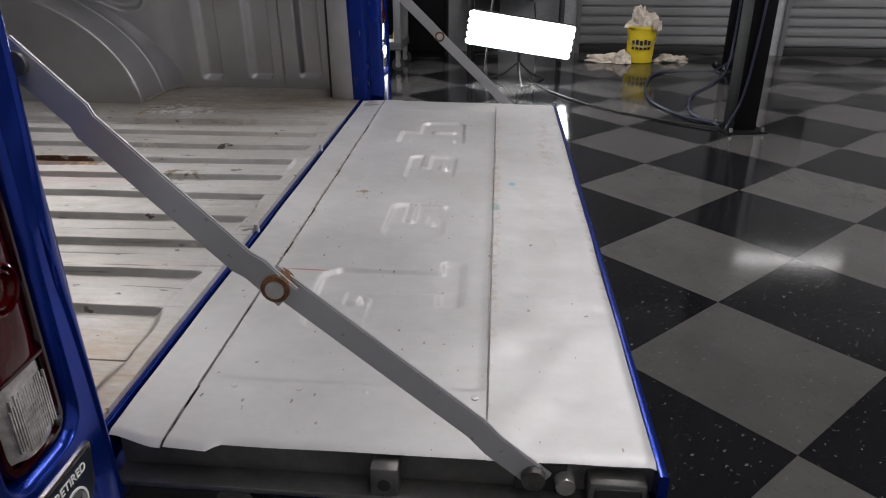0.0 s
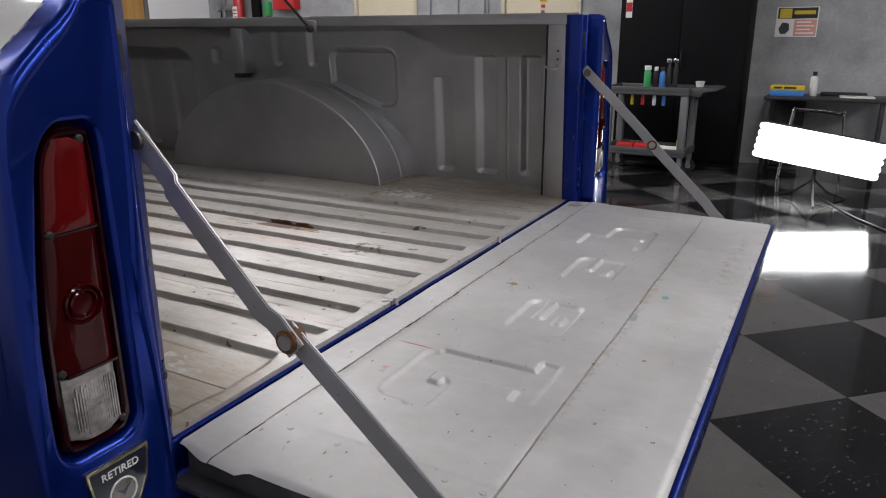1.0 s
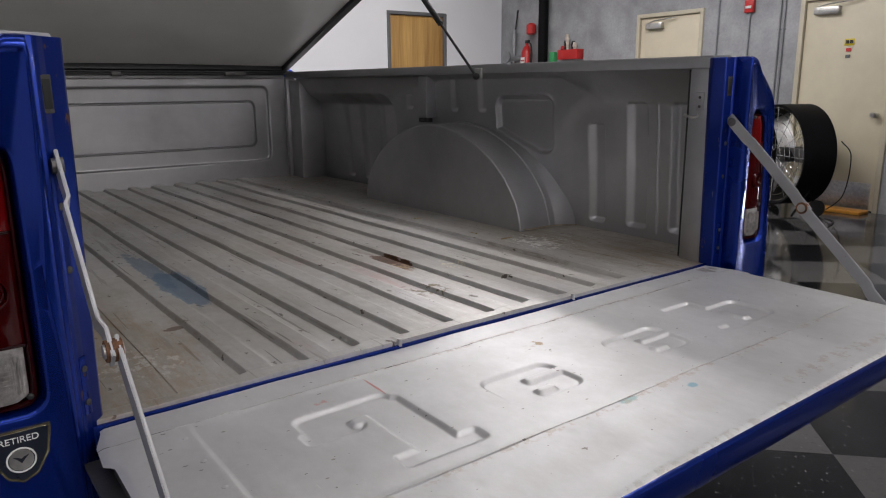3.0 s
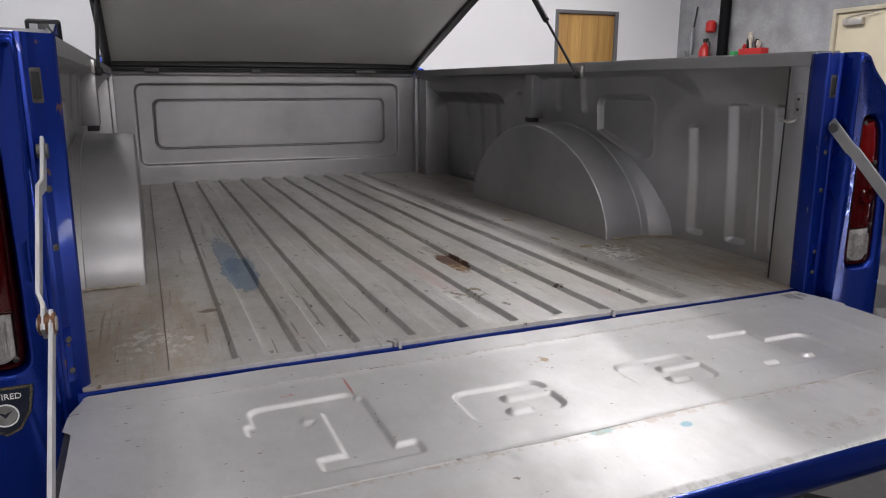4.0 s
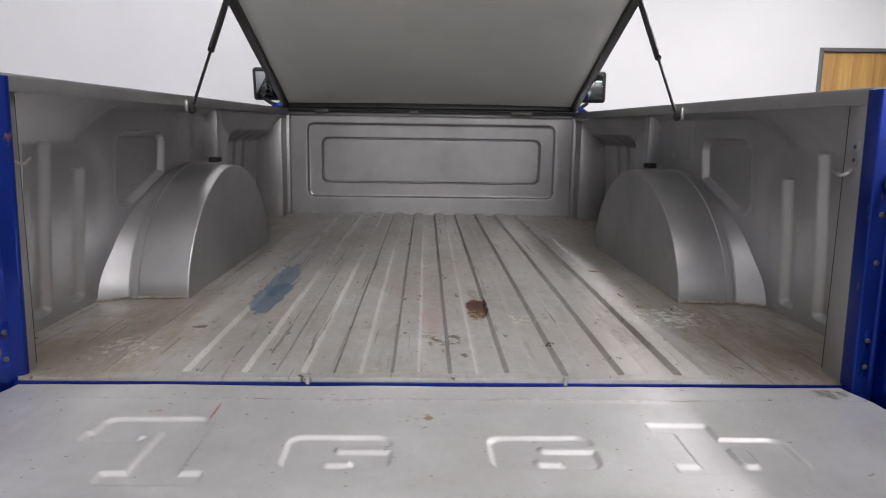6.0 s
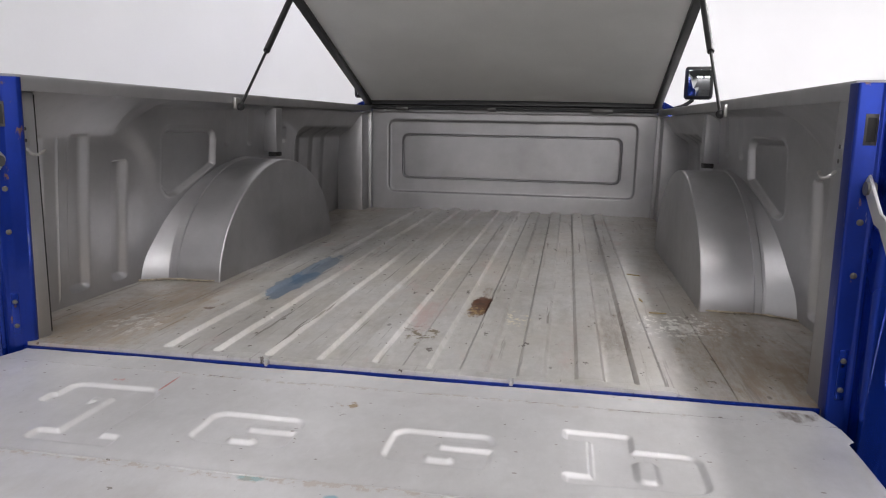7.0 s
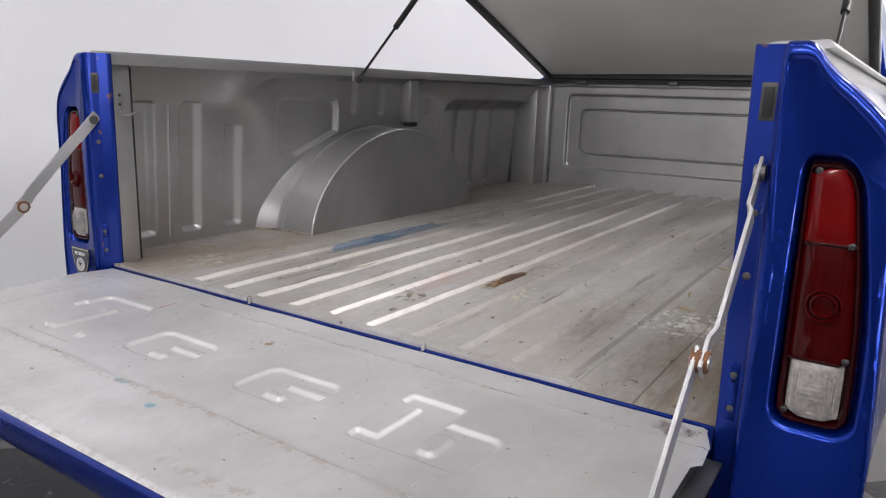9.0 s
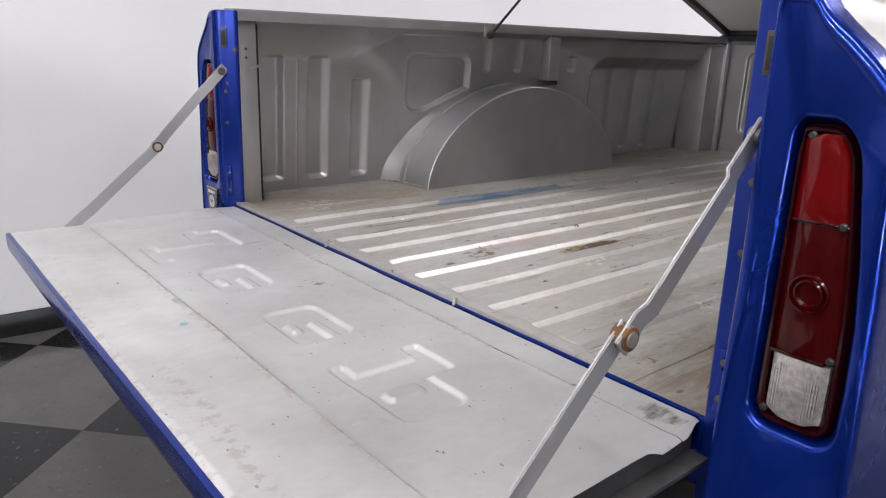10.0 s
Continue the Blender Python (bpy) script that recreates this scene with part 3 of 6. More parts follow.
def shutter(name, x0, x1, h, label):
    d = thing(name, label, "roller shutter", ROOM @ pose(x0, WY1, 0), kind="structure")
    w, n, pitch = x1 - x0, int(h / 0.1), 0.1
    b = bmesh.new()
    prof = [(0.030, 0.0), (0.030, 0.008), (0.012, 0.016), (0.006, 0.05), (0.012, 0.084), (0.030, 0.092), (0.030, 0.1)]
    lo = [b.verts.new((0.04, y, z)) for y, z in prof]
    hi = [b.verts.new((w - 0.04, y, z)) for y, z in prof]
    for k in range(len(prof) - 1):
        b.faces.new((lo[k], hi[k], hi[k + 1], lo[k + 1]))
    lo2 = [b.verts.new((0.04, 0.045, z)) for z in (0.0, 0.1)]
    hi2 = [b.verts.new((w - 0.04, 0.045, z)) for z in (0.0, 0.1)]
    b.faces.new((hi2[0], lo2[0], lo2[1], hi2[1]))
    b.faces.new((lo[0], lo2[0], hi2[0], hi[0]))
    b.faces.new((lo[-1], hi[-1], hi2[1], lo2[1]))
    me = mesh_of("slat", b, M_SHUTTER, 30)
    for k in range(n):
        s = new("slat", me)
        s.parent = d
        s.location = (0, 0, 0.09 + k * pitch)
    part("bottom_rail", box(bmesh.new(), 0.03, w - 0.03, -0.005, 0.05, 0.0, 0.085, 0.006), M_RUBBER, d, "black rubber bottom seal")
    for a in (0.0, w - 0.05):
        part("guide_rail", box(bmesh.new(), a, a + 0.05, -0.03, 0.08, 0, h, 0.004), M_GREY_FRAME, d)
    return d


shutter("shutter_1", 0.98, 2.98, 3.2, "closed light grey slatted roller shutter")
sh2 = shutter("shutter_2", 3.16, 6.2, 3.2, "closed light grey slatted roller shutter with dark panel")
part("dark_panel", box(bmesh.new(), 0.0, 0.42, -0.06, 0.0, 0.62, 1.25, 0.01), M_BLACK, sh2, "black panel on the shutter")

for fx, fy, watts, *turn in TUBE_ROWS:
    d = thing("ceiling_light", "long fluorescent ceiling fixture with white housing, out of view", "ceiling light", ROOM @ pose(fx, fy, 0, 0, 0, sum(turn)), "shop ceiling lights")
    part("housing", box(bmesh.new(), -1.15, 1.15, -0.17, 0.17, CEIL - 0.12, CEIL - 0.0, 0.01), M_WHITE, d)
    for o in (-0.08, 0.08):
        part("tube", cyl(bmesh.new(), (-1.1, o, CEIL - 0.14), (1.1, o, CEIL - 0.14), 0.017, seg=10), M_TUBE, d, "lit fluorescent tube")
d = thing("wall_light", "lit fluorescent tube fixture high on the wall", "wall light", ROOM @ pose(3.7, WY1, 2.4))
part("housing", box(bmesh.new(), -0.65, 0.65, -0.07, 0.03, -0.06, 0.06, 0.01), M_WHITE, d)
part("tube", cyl(bmesh.new(), (-0.6, -0.095, 0), (0.6, -0.095, 0), 0.016, seg=10), M_TUBE, d, "lit fluorescent tube")

# ---- the pickup truck: x to its tail, y to its right, the tailgate hinge at x = 0 ----
truck = thing("pickup_truck", "blue and white pickup truck, tailgate down, bed cover raised", "pickup truck")
FLOOR_Z, FRONT = 0.880, -2.42
MID = Matrix.Translation((0, 0.009, 0))  # the middle of the bed


def bed_part(name, bm, material, parent, label="", smooth=35, m=None):
    return part(name, bm, material, parent, label, smooth, MID @ m if m is not None else MID)


RIB0, RIB_PITCH, RIB_N = -0.479, 0.1013, 10

def ease(t):
    t = np.clip(t, 0, 1)
    return t * t * (3 - 2 * t)


# bed floor: one pressed sheet with ten raised ribs, steep on their left, sloping on their right
ribs = [RIB0 + k * RIB_PITCH for k in range(RIB_N)]
lines = [r + o for r in ribs for o in (-0.0062, -0.005, -0.004, -0.003, -0.0018, -0.0006, 0.0006, 0.0018, 0.003, 0.004, 0.038, 0.0395, 0.041, 0.043, 0.045, 0.047, 0.049, 0.051)]
lines += [-0.583, -0.5815, -0.58, 0.5865, 0.588, 0.5895]
ys = np.array(sorted(set(np.round(np.concatenate([np.linspace(-0.84, 0.84, 61), lines]), 4))))
xs = np.concatenate([np.linspace(FRONT - 0.05, -0.16, 70), np.linspace(-0.15, -0.0068, 56)])
X, Y = np.meshgrid(xs, ys, indexing="ij")
Z = np.full_like(X, FLOOR_Z)
RISE = 0.0092
high = np.zeros_like(X)
for r in ribs:
    high = np.maximum(high, ease((Y - r + 0.003) / 0.006) * ease((r + 0.0505 - Y) / 0.0085))
# the ribs run into a flat strip along the tail
end = -0.036 + 0.004 * np.sin(Y * 31) + 0.003 * np.sin(Y * 83 + 1)
strip = step(end - X, 0.010) * step(np.abs(Y + 0.11) - 0.61, 0.03)
ridge = step(np.abs(X - end) - 0.0015, 0.004) * (high > 0.9)
Z += RISE * np.maximum(high, strip) - 0.0012 * ridge
for r in ribs:
    Z -= 0.0022 * step(np.abs(Y - r + 0.0038) - 0.0005, 0.0020) * (X < -0.05)
Z += 0.0014 * waves(X, Y, 9, 5) + 0.0006 * waves(X, Y, 45, 6)
Z -= 0.004 * (np.abs(Y + 0.5815) < 0.0012) * (X < -0.03) + 0.004 * (np.abs(Y - 0.588) < 0.0012) * (X > -0.6)
# turned-down rear edge
X, Y, Z = np.vstack([X, X[-1:] + 0.0004]), np.vstack([Y, Y[-1:]]), np.vstack([Z, Z[-1:] * 0 + 0.866])
bm = grid(bmesh.new(), X, Y, Z)
pan = part("bed_floor", bm, M_FLOOR_PAN, truck, "ribbed bed floor, worn and stained", smooth=30)
bm = box(bmesh.new(), FRONT - 0.06, -0.014, -0.85, 0.85, 0.80, 0.868)
part("underfloor", bm, M_DARK, pan)
bm = box(bmesh.new(), -0.0062, -0.001, -0.706, 0.706, 0.79, 0.8825, 0.0012)
part("rear_sill", bm, M_BLUE, truck, "blue painted edge of the bed sill")
for y in (-0.215, 0.222):
    b = cyl(bmesh.new(), (-0.004, y, 0.880), (-0.004, y, 0.8935), 0.0045, 0.004, 12)
    part("sill_bolt", b, M_STEEL, truck, "bare steel bolt head")


def inner_wall(side):
    """The inner skin of a bed side with its pressed grooves."""
    gx = [-0.143, -0.203, -0.252, -0.288, -0.352, -0.441, -0.495, -0.637, -0.867, -0.922, -0.953, -1.072, -1.103, -1.355, -1.397, -1.52, -1.567, -1.67, -1.717, -1.84, -1.887, -1.99, -2.037]
    xs = finer(np.concatenate([np.linspace(-2.36, -1.0, 150), np.linspace(-0.996, -0.085, 190)]), gx, 0.003)
    v = np.concatenate([np.linspace(0, 1, 190)])
    X, V = np.meshgrid(xs, v, indexing="ij")
    Z = 0.874 + V * 0.487
    wall = 0.802 - 0.05 * ease((-X - 0.42) / 0.62) + 0.023 * ease((-X - 1.35) / 0.5) + 0.06 * (1.27 - Z)
    # sunken fields behind and ahead of the wheel
    wall = wall + 0.007 * step(rrect(X, Z, -0.585, 0.6, 0.2, 1.275, 0.13), 0.06)
    wall = wall + 0.055 * step(rrect(X, Z, -2.9, -1.52, 0.2, 1.27, 0.08), 0.06)
    # cove under the rail
    c0 = np.interp(-X, [0.05, 0.44, 0.60, 1.15, 1.42, 1.55, 2.4], [1.262, 1.268, 1.343, 1.343, 1.30, 1.262, 1.258])
    c = np.clip((Z - c0) / (1.3612 - c0), 0, 1)
    wall = wall - (wall - 0.703) * (0.75 * c ** 1.5 + 0.25 * (1 - np.sqrt(np.clip(1 - c ** 2.2, 0, 1))))
    for a, b_, z0, z1, deep in ((-0.207, -0.143, 0.912, 1.270, 0.016), (-0.356, -0.288, 0.908, 1.270, 0.016), (-0.499, -0.441, 0.905, 1.207, 0.016), (-1.57, -1.52, 0.905, 1.24, 0.010), (-1.72, -1.67, 0.905, 1.29, 0.010), (-1.89, -1.84, 0.905, 1.29, 0.010), (-2.04, -1.99, 0.905, 1.29, 0.010), (-0.956, -0.922, 1.232, 1.42, 0.008), (-1.106, -1.072, 1.232, 1.42, 0.008), (-1.40, -1.355, 1.235, 1.29, 0.010)):
        # a sunken channel: a broad slope on its front side, a sharp edge towards the tail
        wall = wall + deep * step(rrect(X, Z, a - 0.004, b_, z0, z1, 0.014), 0.005) * np.clip((X - a + 0.004) / 0.019, 0, 1) * np.clip((Z - z0 + 0.003) / 0.015, 0, 1)
    wall = wall - 0.004 * step(np.abs(X + 0.252) - 0.0012, 0.006) * step(rrect(X, Z, -0.3, -0.2, 0.9, 1.265, 0.01), 0.02)
    # the pressed window with its slanted lower edge
    win = np.maximum(rrect(X, Z, -0.868, -0.636, 1.108, 1.283, 0.030), (1.106 - Z + (-0.692 - X) * 0.43) * 0.92)
    wall = wall + 0.013 * step(win, 0.009) - 0.0035 * step(np.abs(win - 0.008) - 0.002, 0.007) + 0.0025 * step(np.abs(win + 0.007) - 0.001, 0.005)
    wall = wall + 0.0015 * waves(X * 1.0, Z, 11, 21)
    bm = grid(bmesh.new(), X, side * wall, Z)
    if side > 0:
        bmesh.ops.reverse_faces(bm, faces=bm.faces[:])
    return bm


def arch(n, hw, h, cx=-1.05, p=1.86):
    out = []
    for k in range(n + 1):
        a = math.pi * k / n
        c, s = math.cos(a), math.sin(a)
        out.append((cx + hw * math.copysign(abs(c) ** (2 / p), c), FLOOR_Z - 0.004 + h * abs(s) ** (2 / p)))
    return out


def wheelhouse(side):
    bm = bmesh.new()
    n = 56
    rows = []
    for y, hw, h in ((0.617, 0.452, 0.309), (0.618, 0.4555, 0.3125), (0.6205, 0.457, 0.314), (0.66, 0.458, 0.315), (0.738, 0.460, 0.316), (0.740, 0.464, 0.3195), (0.755, 0.465, 0.320), (0.757, 0.462, 0.317), (0.765, 0.463, 0.318)):
        rows.append([bm.verts.new((x, side * y, z)) for x, z in arch(n, hw, h)])
    for a, b in zip(rows, rows[1:]):
        for k in range(n):
            bm.faces.new((a[k], a[k + 1], b[k + 1], b[k]))
    bm.faces.new(rows[0])
    bmesh.ops.recalc_face_normals(bm, faces=bm.faces[:])
    return bm


def flare(side):
    """The flare between wheelhouse and bed side."""
    bm = bmesh.new()
    n = 56
    rows = []
    for y, hw, h in ((0.764, 0.463, 0.318), (0.78, 0.470, 0.320), (0.80, 0.481, 0.321), (0.82, 0.492, 0.322), (0.85, 0.508, 0.323)):
        rows.append([bm.verts.new((x, side * y, z)) for x, z in arch(n, hw, h)])
    for a, b in zip(rows, rows[1:]):
        for k in range(n):
            bm.faces.new((a[k], a[k + 1], b[k + 1], b[k]))
    bmesh.ops.recalc_face_normals(bm, faces=bm.faces[:])
    return bm


TAIL_X = {-1: -0.002, 1: 0.029}


def at_tail(side):
    return Matrix.Translation((TAIL_X[side], 0, 0))


STRAP_Y = 0.719
# outline of the tail, from the inner top corner outwards and down
TAIL = [(0.732, 1.382), (0.757, 1.382), (0.765, 1.377), (0.776, 1.360), (0.790, 1.346), (0.804, 1.335), (0.827, 1.314), (0.843, 1.297), (0.853, 1.277), (0.860, 1.24), (0.863, 1.19), (0.868, 1.10), (0.873, 1.0), (0.877, 0.90), (0.876, 0.80), (0.866, 0.70), (0.845, 0.62), (0.732, 0.62)]
LAMP_C = (0.813, 1.088)


def lamp_outline(n, grow):
    """Points round the lamp, its inner edge leaning with the tail."""
    ring = []
    y0, y1, z0, z1, r = 0.775 - grow, 0.851 + grow, 0.937 - grow, 1.250 + grow, 0.022 + grow
    for k in range(n):
        a = 2 * math.pi * k / n
        dy, dz = math.cos(a), math.sin(a)
        lo, hi = 0.0, 0.5
        for _ in range(24):
            mid = (lo + hi) / 2
            py, pz = LAMP_C[0] + dy * mid, LAMP_C[1] + dz * mid
            top = 0.032 if py > LAMP_C[0] else 0.012
            rr = (top if pz > LAMP_C[1] else 0.018) + grow
            qx, qz = abs(py - (y0 + y1) / 2) - (y1 - y0) / 2 + rr, abs(pz - (z0 + z1) / 2) - (z1 - z0) / 2 + rr
            d = math.hypot(max(qx, 0), max(qz, 0)) + min(max(qx, qz), 0) - rr
            lo, hi = (mid, hi) if d < 0 else (lo, mid)
        y, z = LAMP_C[0] + dy * lo, LAMP_C[1] + dz * lo
        s = (y - 0.775) / 0.076
        ring.append((0.771 + s * float(np.interp(z, [0.93, 1.0, 1.065, 1.13, 1.2, 1.26], [0.077, 0.077, 0.0745, 0.068, 0.058, 0.049])), z))
    return ring


def outline_hit(a):
    """Where a ray from the lamp's middle meets the tail's outline."""
    best = 9
    dy, dz = math.cos(a), math.sin(a)
    for (p, q), (r, s) in zip(TAIL, TAIL[1:] + TAIL[:1]):
        ey, ez = r - p, s - q
        den = dy * ez - dz * ey
        if abs(den) > 1e-9:
            t = ((p - LAMP_C[0]) * ez - (q - LAMP_C[1]) * ey) / den
            u = ((p - LAMP_C[0]) * dz - (q - LAMP_C[1]) * dy) / den
            if t > 0 and -1e-6 <= u <= 1 + 1e-6:
                best = min(best, t)
    return LAMP_C[0] + dy * best, LAMP_C[1] + dz * best


def tail_panel(side):
    """The blue end of a bed side with a sunken seat for the lamp."""
    bm = bmesh.new()
    n = 288
    hole, rim, wide = [lamp_outline(n, g) for g in (0.0025, 0.0065, 0.012)]
    rows = []
    outer = [outline_hit(2 * math.pi * k / n) for k in range(n)]
    def ring(f, x):
        rows.append([bm.verts.new((x, side * p[0], p[1])) for p in f])
    def inset(w):
        # never past two thirds of the way to the lamp's seat
        out = []
        for (y, z), (p, q) in zip(outer, wide):
            L = math.hypot(LAMP_C[0] - y, LAMP_C[1] - z)
            f = min(w, 0.66 * math.hypot(p - y, q - z)) / L
            out.append((y + (LAMP_C[0] - y) * f, z + (LAMP_C[1] - z) * f))
        return out
    ring(outer, -0.016)
    ring(outer, 0.012)
    # rolled border, a shallow step, then the flat face
    for w, x in ((0.0008, 0.0165), (0.0028, 0.0205), (0.006, 0.0235), (0.010, 0.0250), (0.0155, 0.0256), (0.0172, 0.0252), (0.020, 0.0228), (0.0225, 0.0222)):
        ring(inset(w), x)
    ring(wide, 0.0222)
    ring([((a[0] + b[0]) / 2, (a[1] + b[1]) / 2) for a, b in zip(wide, rim)], 0.0212)
    ring(rim, 0.0165)
    ring(hole, 0.008)
    ring(hole, -0.02)
    for a, b in zip(rows, rows[1:]):
        for k in range(n):
            bm.faces.new((a[k], a[(k + 1) % n], b[(k + 1) % n], b[k]))
    bm.faces.new(rows[-1])
    bmesh.ops.recalc_face_normals(bm, faces=bm.faces[:])
    return bm


def section(side, z_from, z_to, x0, x1):
    """The outer skin of the body, between two heights of the tail's outline."""
    pts = TAIL[1:-1]
    def at(z):
        return np.interp(z, [p[1] for p in pts[::-1]], [p[0] for p in pts[::-1]])
    zs = sorted({z_from, z_to, *np.linspace(z_from, z_to, 14), *[p[1] for p in pts if min(z_from, z_to) < p[1] < max(z_from, z_to)]})
    xs = np.linspace(x0, x1, 24)
    X, Zz = np.meshgrid(xs, np.array(zs), indexing="ij")
    X = X + TAIL_X[side] * np.clip(1 + X / 0.4, 0, 1)
    bulge = np.clip((-0.12 - X) / 0.35, 0, 1) * np.exp(-((Zz - 0.95) / 0.16) ** 2)
    Yy = side * (np.vectorize(at)(Zz) + 0.035 * bulge)
    bm = grid(bmesh.new(), X, Yy, Zz)
    if side < 0:
        bmesh.ops.reverse_faces(bm, faces=bm.faces[:])
    bmesh.ops.recalc_face_normals(bm, faces=bm.faces[:])
    bmesh.ops.solidify(bm, geom=bm.faces[:], thickness=0.003)
    return bm


def lens_piece(side, z0, z1, depth, inset_w):
    """A slice of the lamp between two heights, bulging to the rear."""
    bm = bmesh.new()
    ring = [p for p in lamp_outline(400, -inset_w) if z0 <= p[1] <= z1]
    left = sorted([p for p in ring if p[0] < LAMP_C[0]], key=lambda p: p[1])
    right = sorted([p for p in ring if p[0] >= LAMP_C[0]], key=lambda p: p[1])
    nz, ny = 14, 8
    rows = []
    for i in range(nz + 1):
        z = z0 + (z1 - z0) * i / nz
        a = np.interp(z, [p[1] for p in left], [p[0] for p in left])
        c = np.interp(z, [p[1] for p in right], [p[0] for p in right])
        rows.append([(a + (c - a) * j / ny, z, depth + 0.008 * (1 - (2 * j / ny - 1) ** 4) * (1 - 0.3 * (2 * i / nz - 1) ** 6)) for j in range(ny + 1)])
    vs = [[bm.verts.new((x, side * y, z)) for y, z, x in r] for r in rows]
    for i in range(nz):
        for j in range(ny):
            bm.faces.new((vs[i][j], vs[i][j + 1], vs[i + 1][j + 1], vs[i + 1][j]))
    edge = [vs[0][j] for j in range(ny + 1)] + [vs[i][ny] for i in range(1, nz + 1)] + [vs[nz][j] for j in range(ny - 1, -1, -1)] + [vs[i][0] for i in range(nz - 1, 0, -1)]
    back = [bm.verts.new((-0.012, v.co.y, v.co.z)) for v in edge]
    n = len(edge)
    for k in range(n):
        bm.faces.new((edge[k], edge[(k + 1) % n], back[(k + 1) % n], back[k]))
    bmesh.ops.recalc_face_normals(bm, faces=bm.faces[:])
    return bm


def tail_lamp(side):
    seat = lamp_outline(96, 0.0005)
    b = prism(bmesh.new(), [(side * y, z) for y, z in seat], "x", -0.018, 0.006)
    lamp = bed_part("tail_lamp", b, M_LENS_RIM, truck, "tall red tail lamp with clear lower lens", smooth=40, m=at_tail(side))
    # rim of the lens housing
    b = bmesh.new()
    rings = [(lamp_outline(96, 0.0), 0.002), (lamp_outline(96, 0.0), 0.013), (lamp_outline(96, -0.002), 0.016), (lamp_outline(96, -0.005), 0.016), (lamp_outline(96, -0.007), 0.012)]
    rows = [[b.verts.new((x, side * y, z)) for y, z in r] for r, x in rings]
    for p, q in zip(rows, rows[1:]):
        for k in range(96):
            b.faces.new((p[k], p[(k + 1) % 96], q[(k + 1) % 96], q[k]))
    bmesh.ops.recalc_face_normals(b, faces=b.faces[:])
    part("lens_rim", b, M_LENS_RIM, lamp)
    part("red_lens", lens_piece(side, 1.159, 1.243, 0.012, 0.007), M_RED_LENS, lamp, "bright red upper lens")
    part("dark_lens", lens_piece(side, 1.020, 1.156, 0.011, 0.007), M_DARK_LENS, lamp, "dark red middle lens")
    part("clear_lens", lens_piece(side, 0.947, 1.016, 0.012, 0.010), M_CLEAR_LENS, lamp, "clear ribbed reversing lens")
    for z in (1.1575, 1.018):
        b = box(bmesh.new(), 0.0, 0.0175, min(side * 0.778, side * 0.832), max(side * 0.778, side * 0.832), z - 0.0018, z + 0.0018, 0.0008)
        part("lens_divider", b, M_LENS_RIM, lamp)
    b = bmesh.new()
    for r in (0.020, 0.0145):
        lathe(b, [(r, 0.0), (r, 0.0035), (r - 0.002, 0.0045), (r - 0.004, 0.0)], 28, Matrix.Translation((0.0185, side * 0.807, 1.087)) @ pose(0, 0, 0, 0, 90, 0))
    part("reflector_ring", b, M_DARK_LENS, lamp, "round red reflector ring")
    b = bmesh.new()
    rng = np.random.RandomState(17)
    for k in range(17):
        y = 0.787 + k * 0.0028
        box(b, 0.0185, 0.0201 + rng.uniform(0, 0.0006), side * y - 0.0007, side * y + 0.0007, 0.953 + rng.uniform(0, 0.008), 1.008 - rng.uniform(0, 0.012))
    for k in range(4):
        z = 0.972 + k * 0.006
        box(b, 0.0190, 0.0207, min(side * 0.796, side * 0.820), max(side * 0.796, side * 0.820), z - 0.0007, z + 0.0007)
    part("lens_ribs", b, M_CLEAR_LENS, lamp)
    for y, z in ((0.783, 1.240), (0.826, 1.158), (0.837, 1.024), (0.781, 0.951)):
        b = lathe(bmesh.new(), [(0.0042, 0), (0.0042, 0.003), (0.0025, 0.0045)], 10, Matrix.Translation((0.014, side * y, z)) @ pose(0, 0, 0, 0, 90, 0))
        part("lens_screw", b, M_BLACK, lamp)
    return lamp


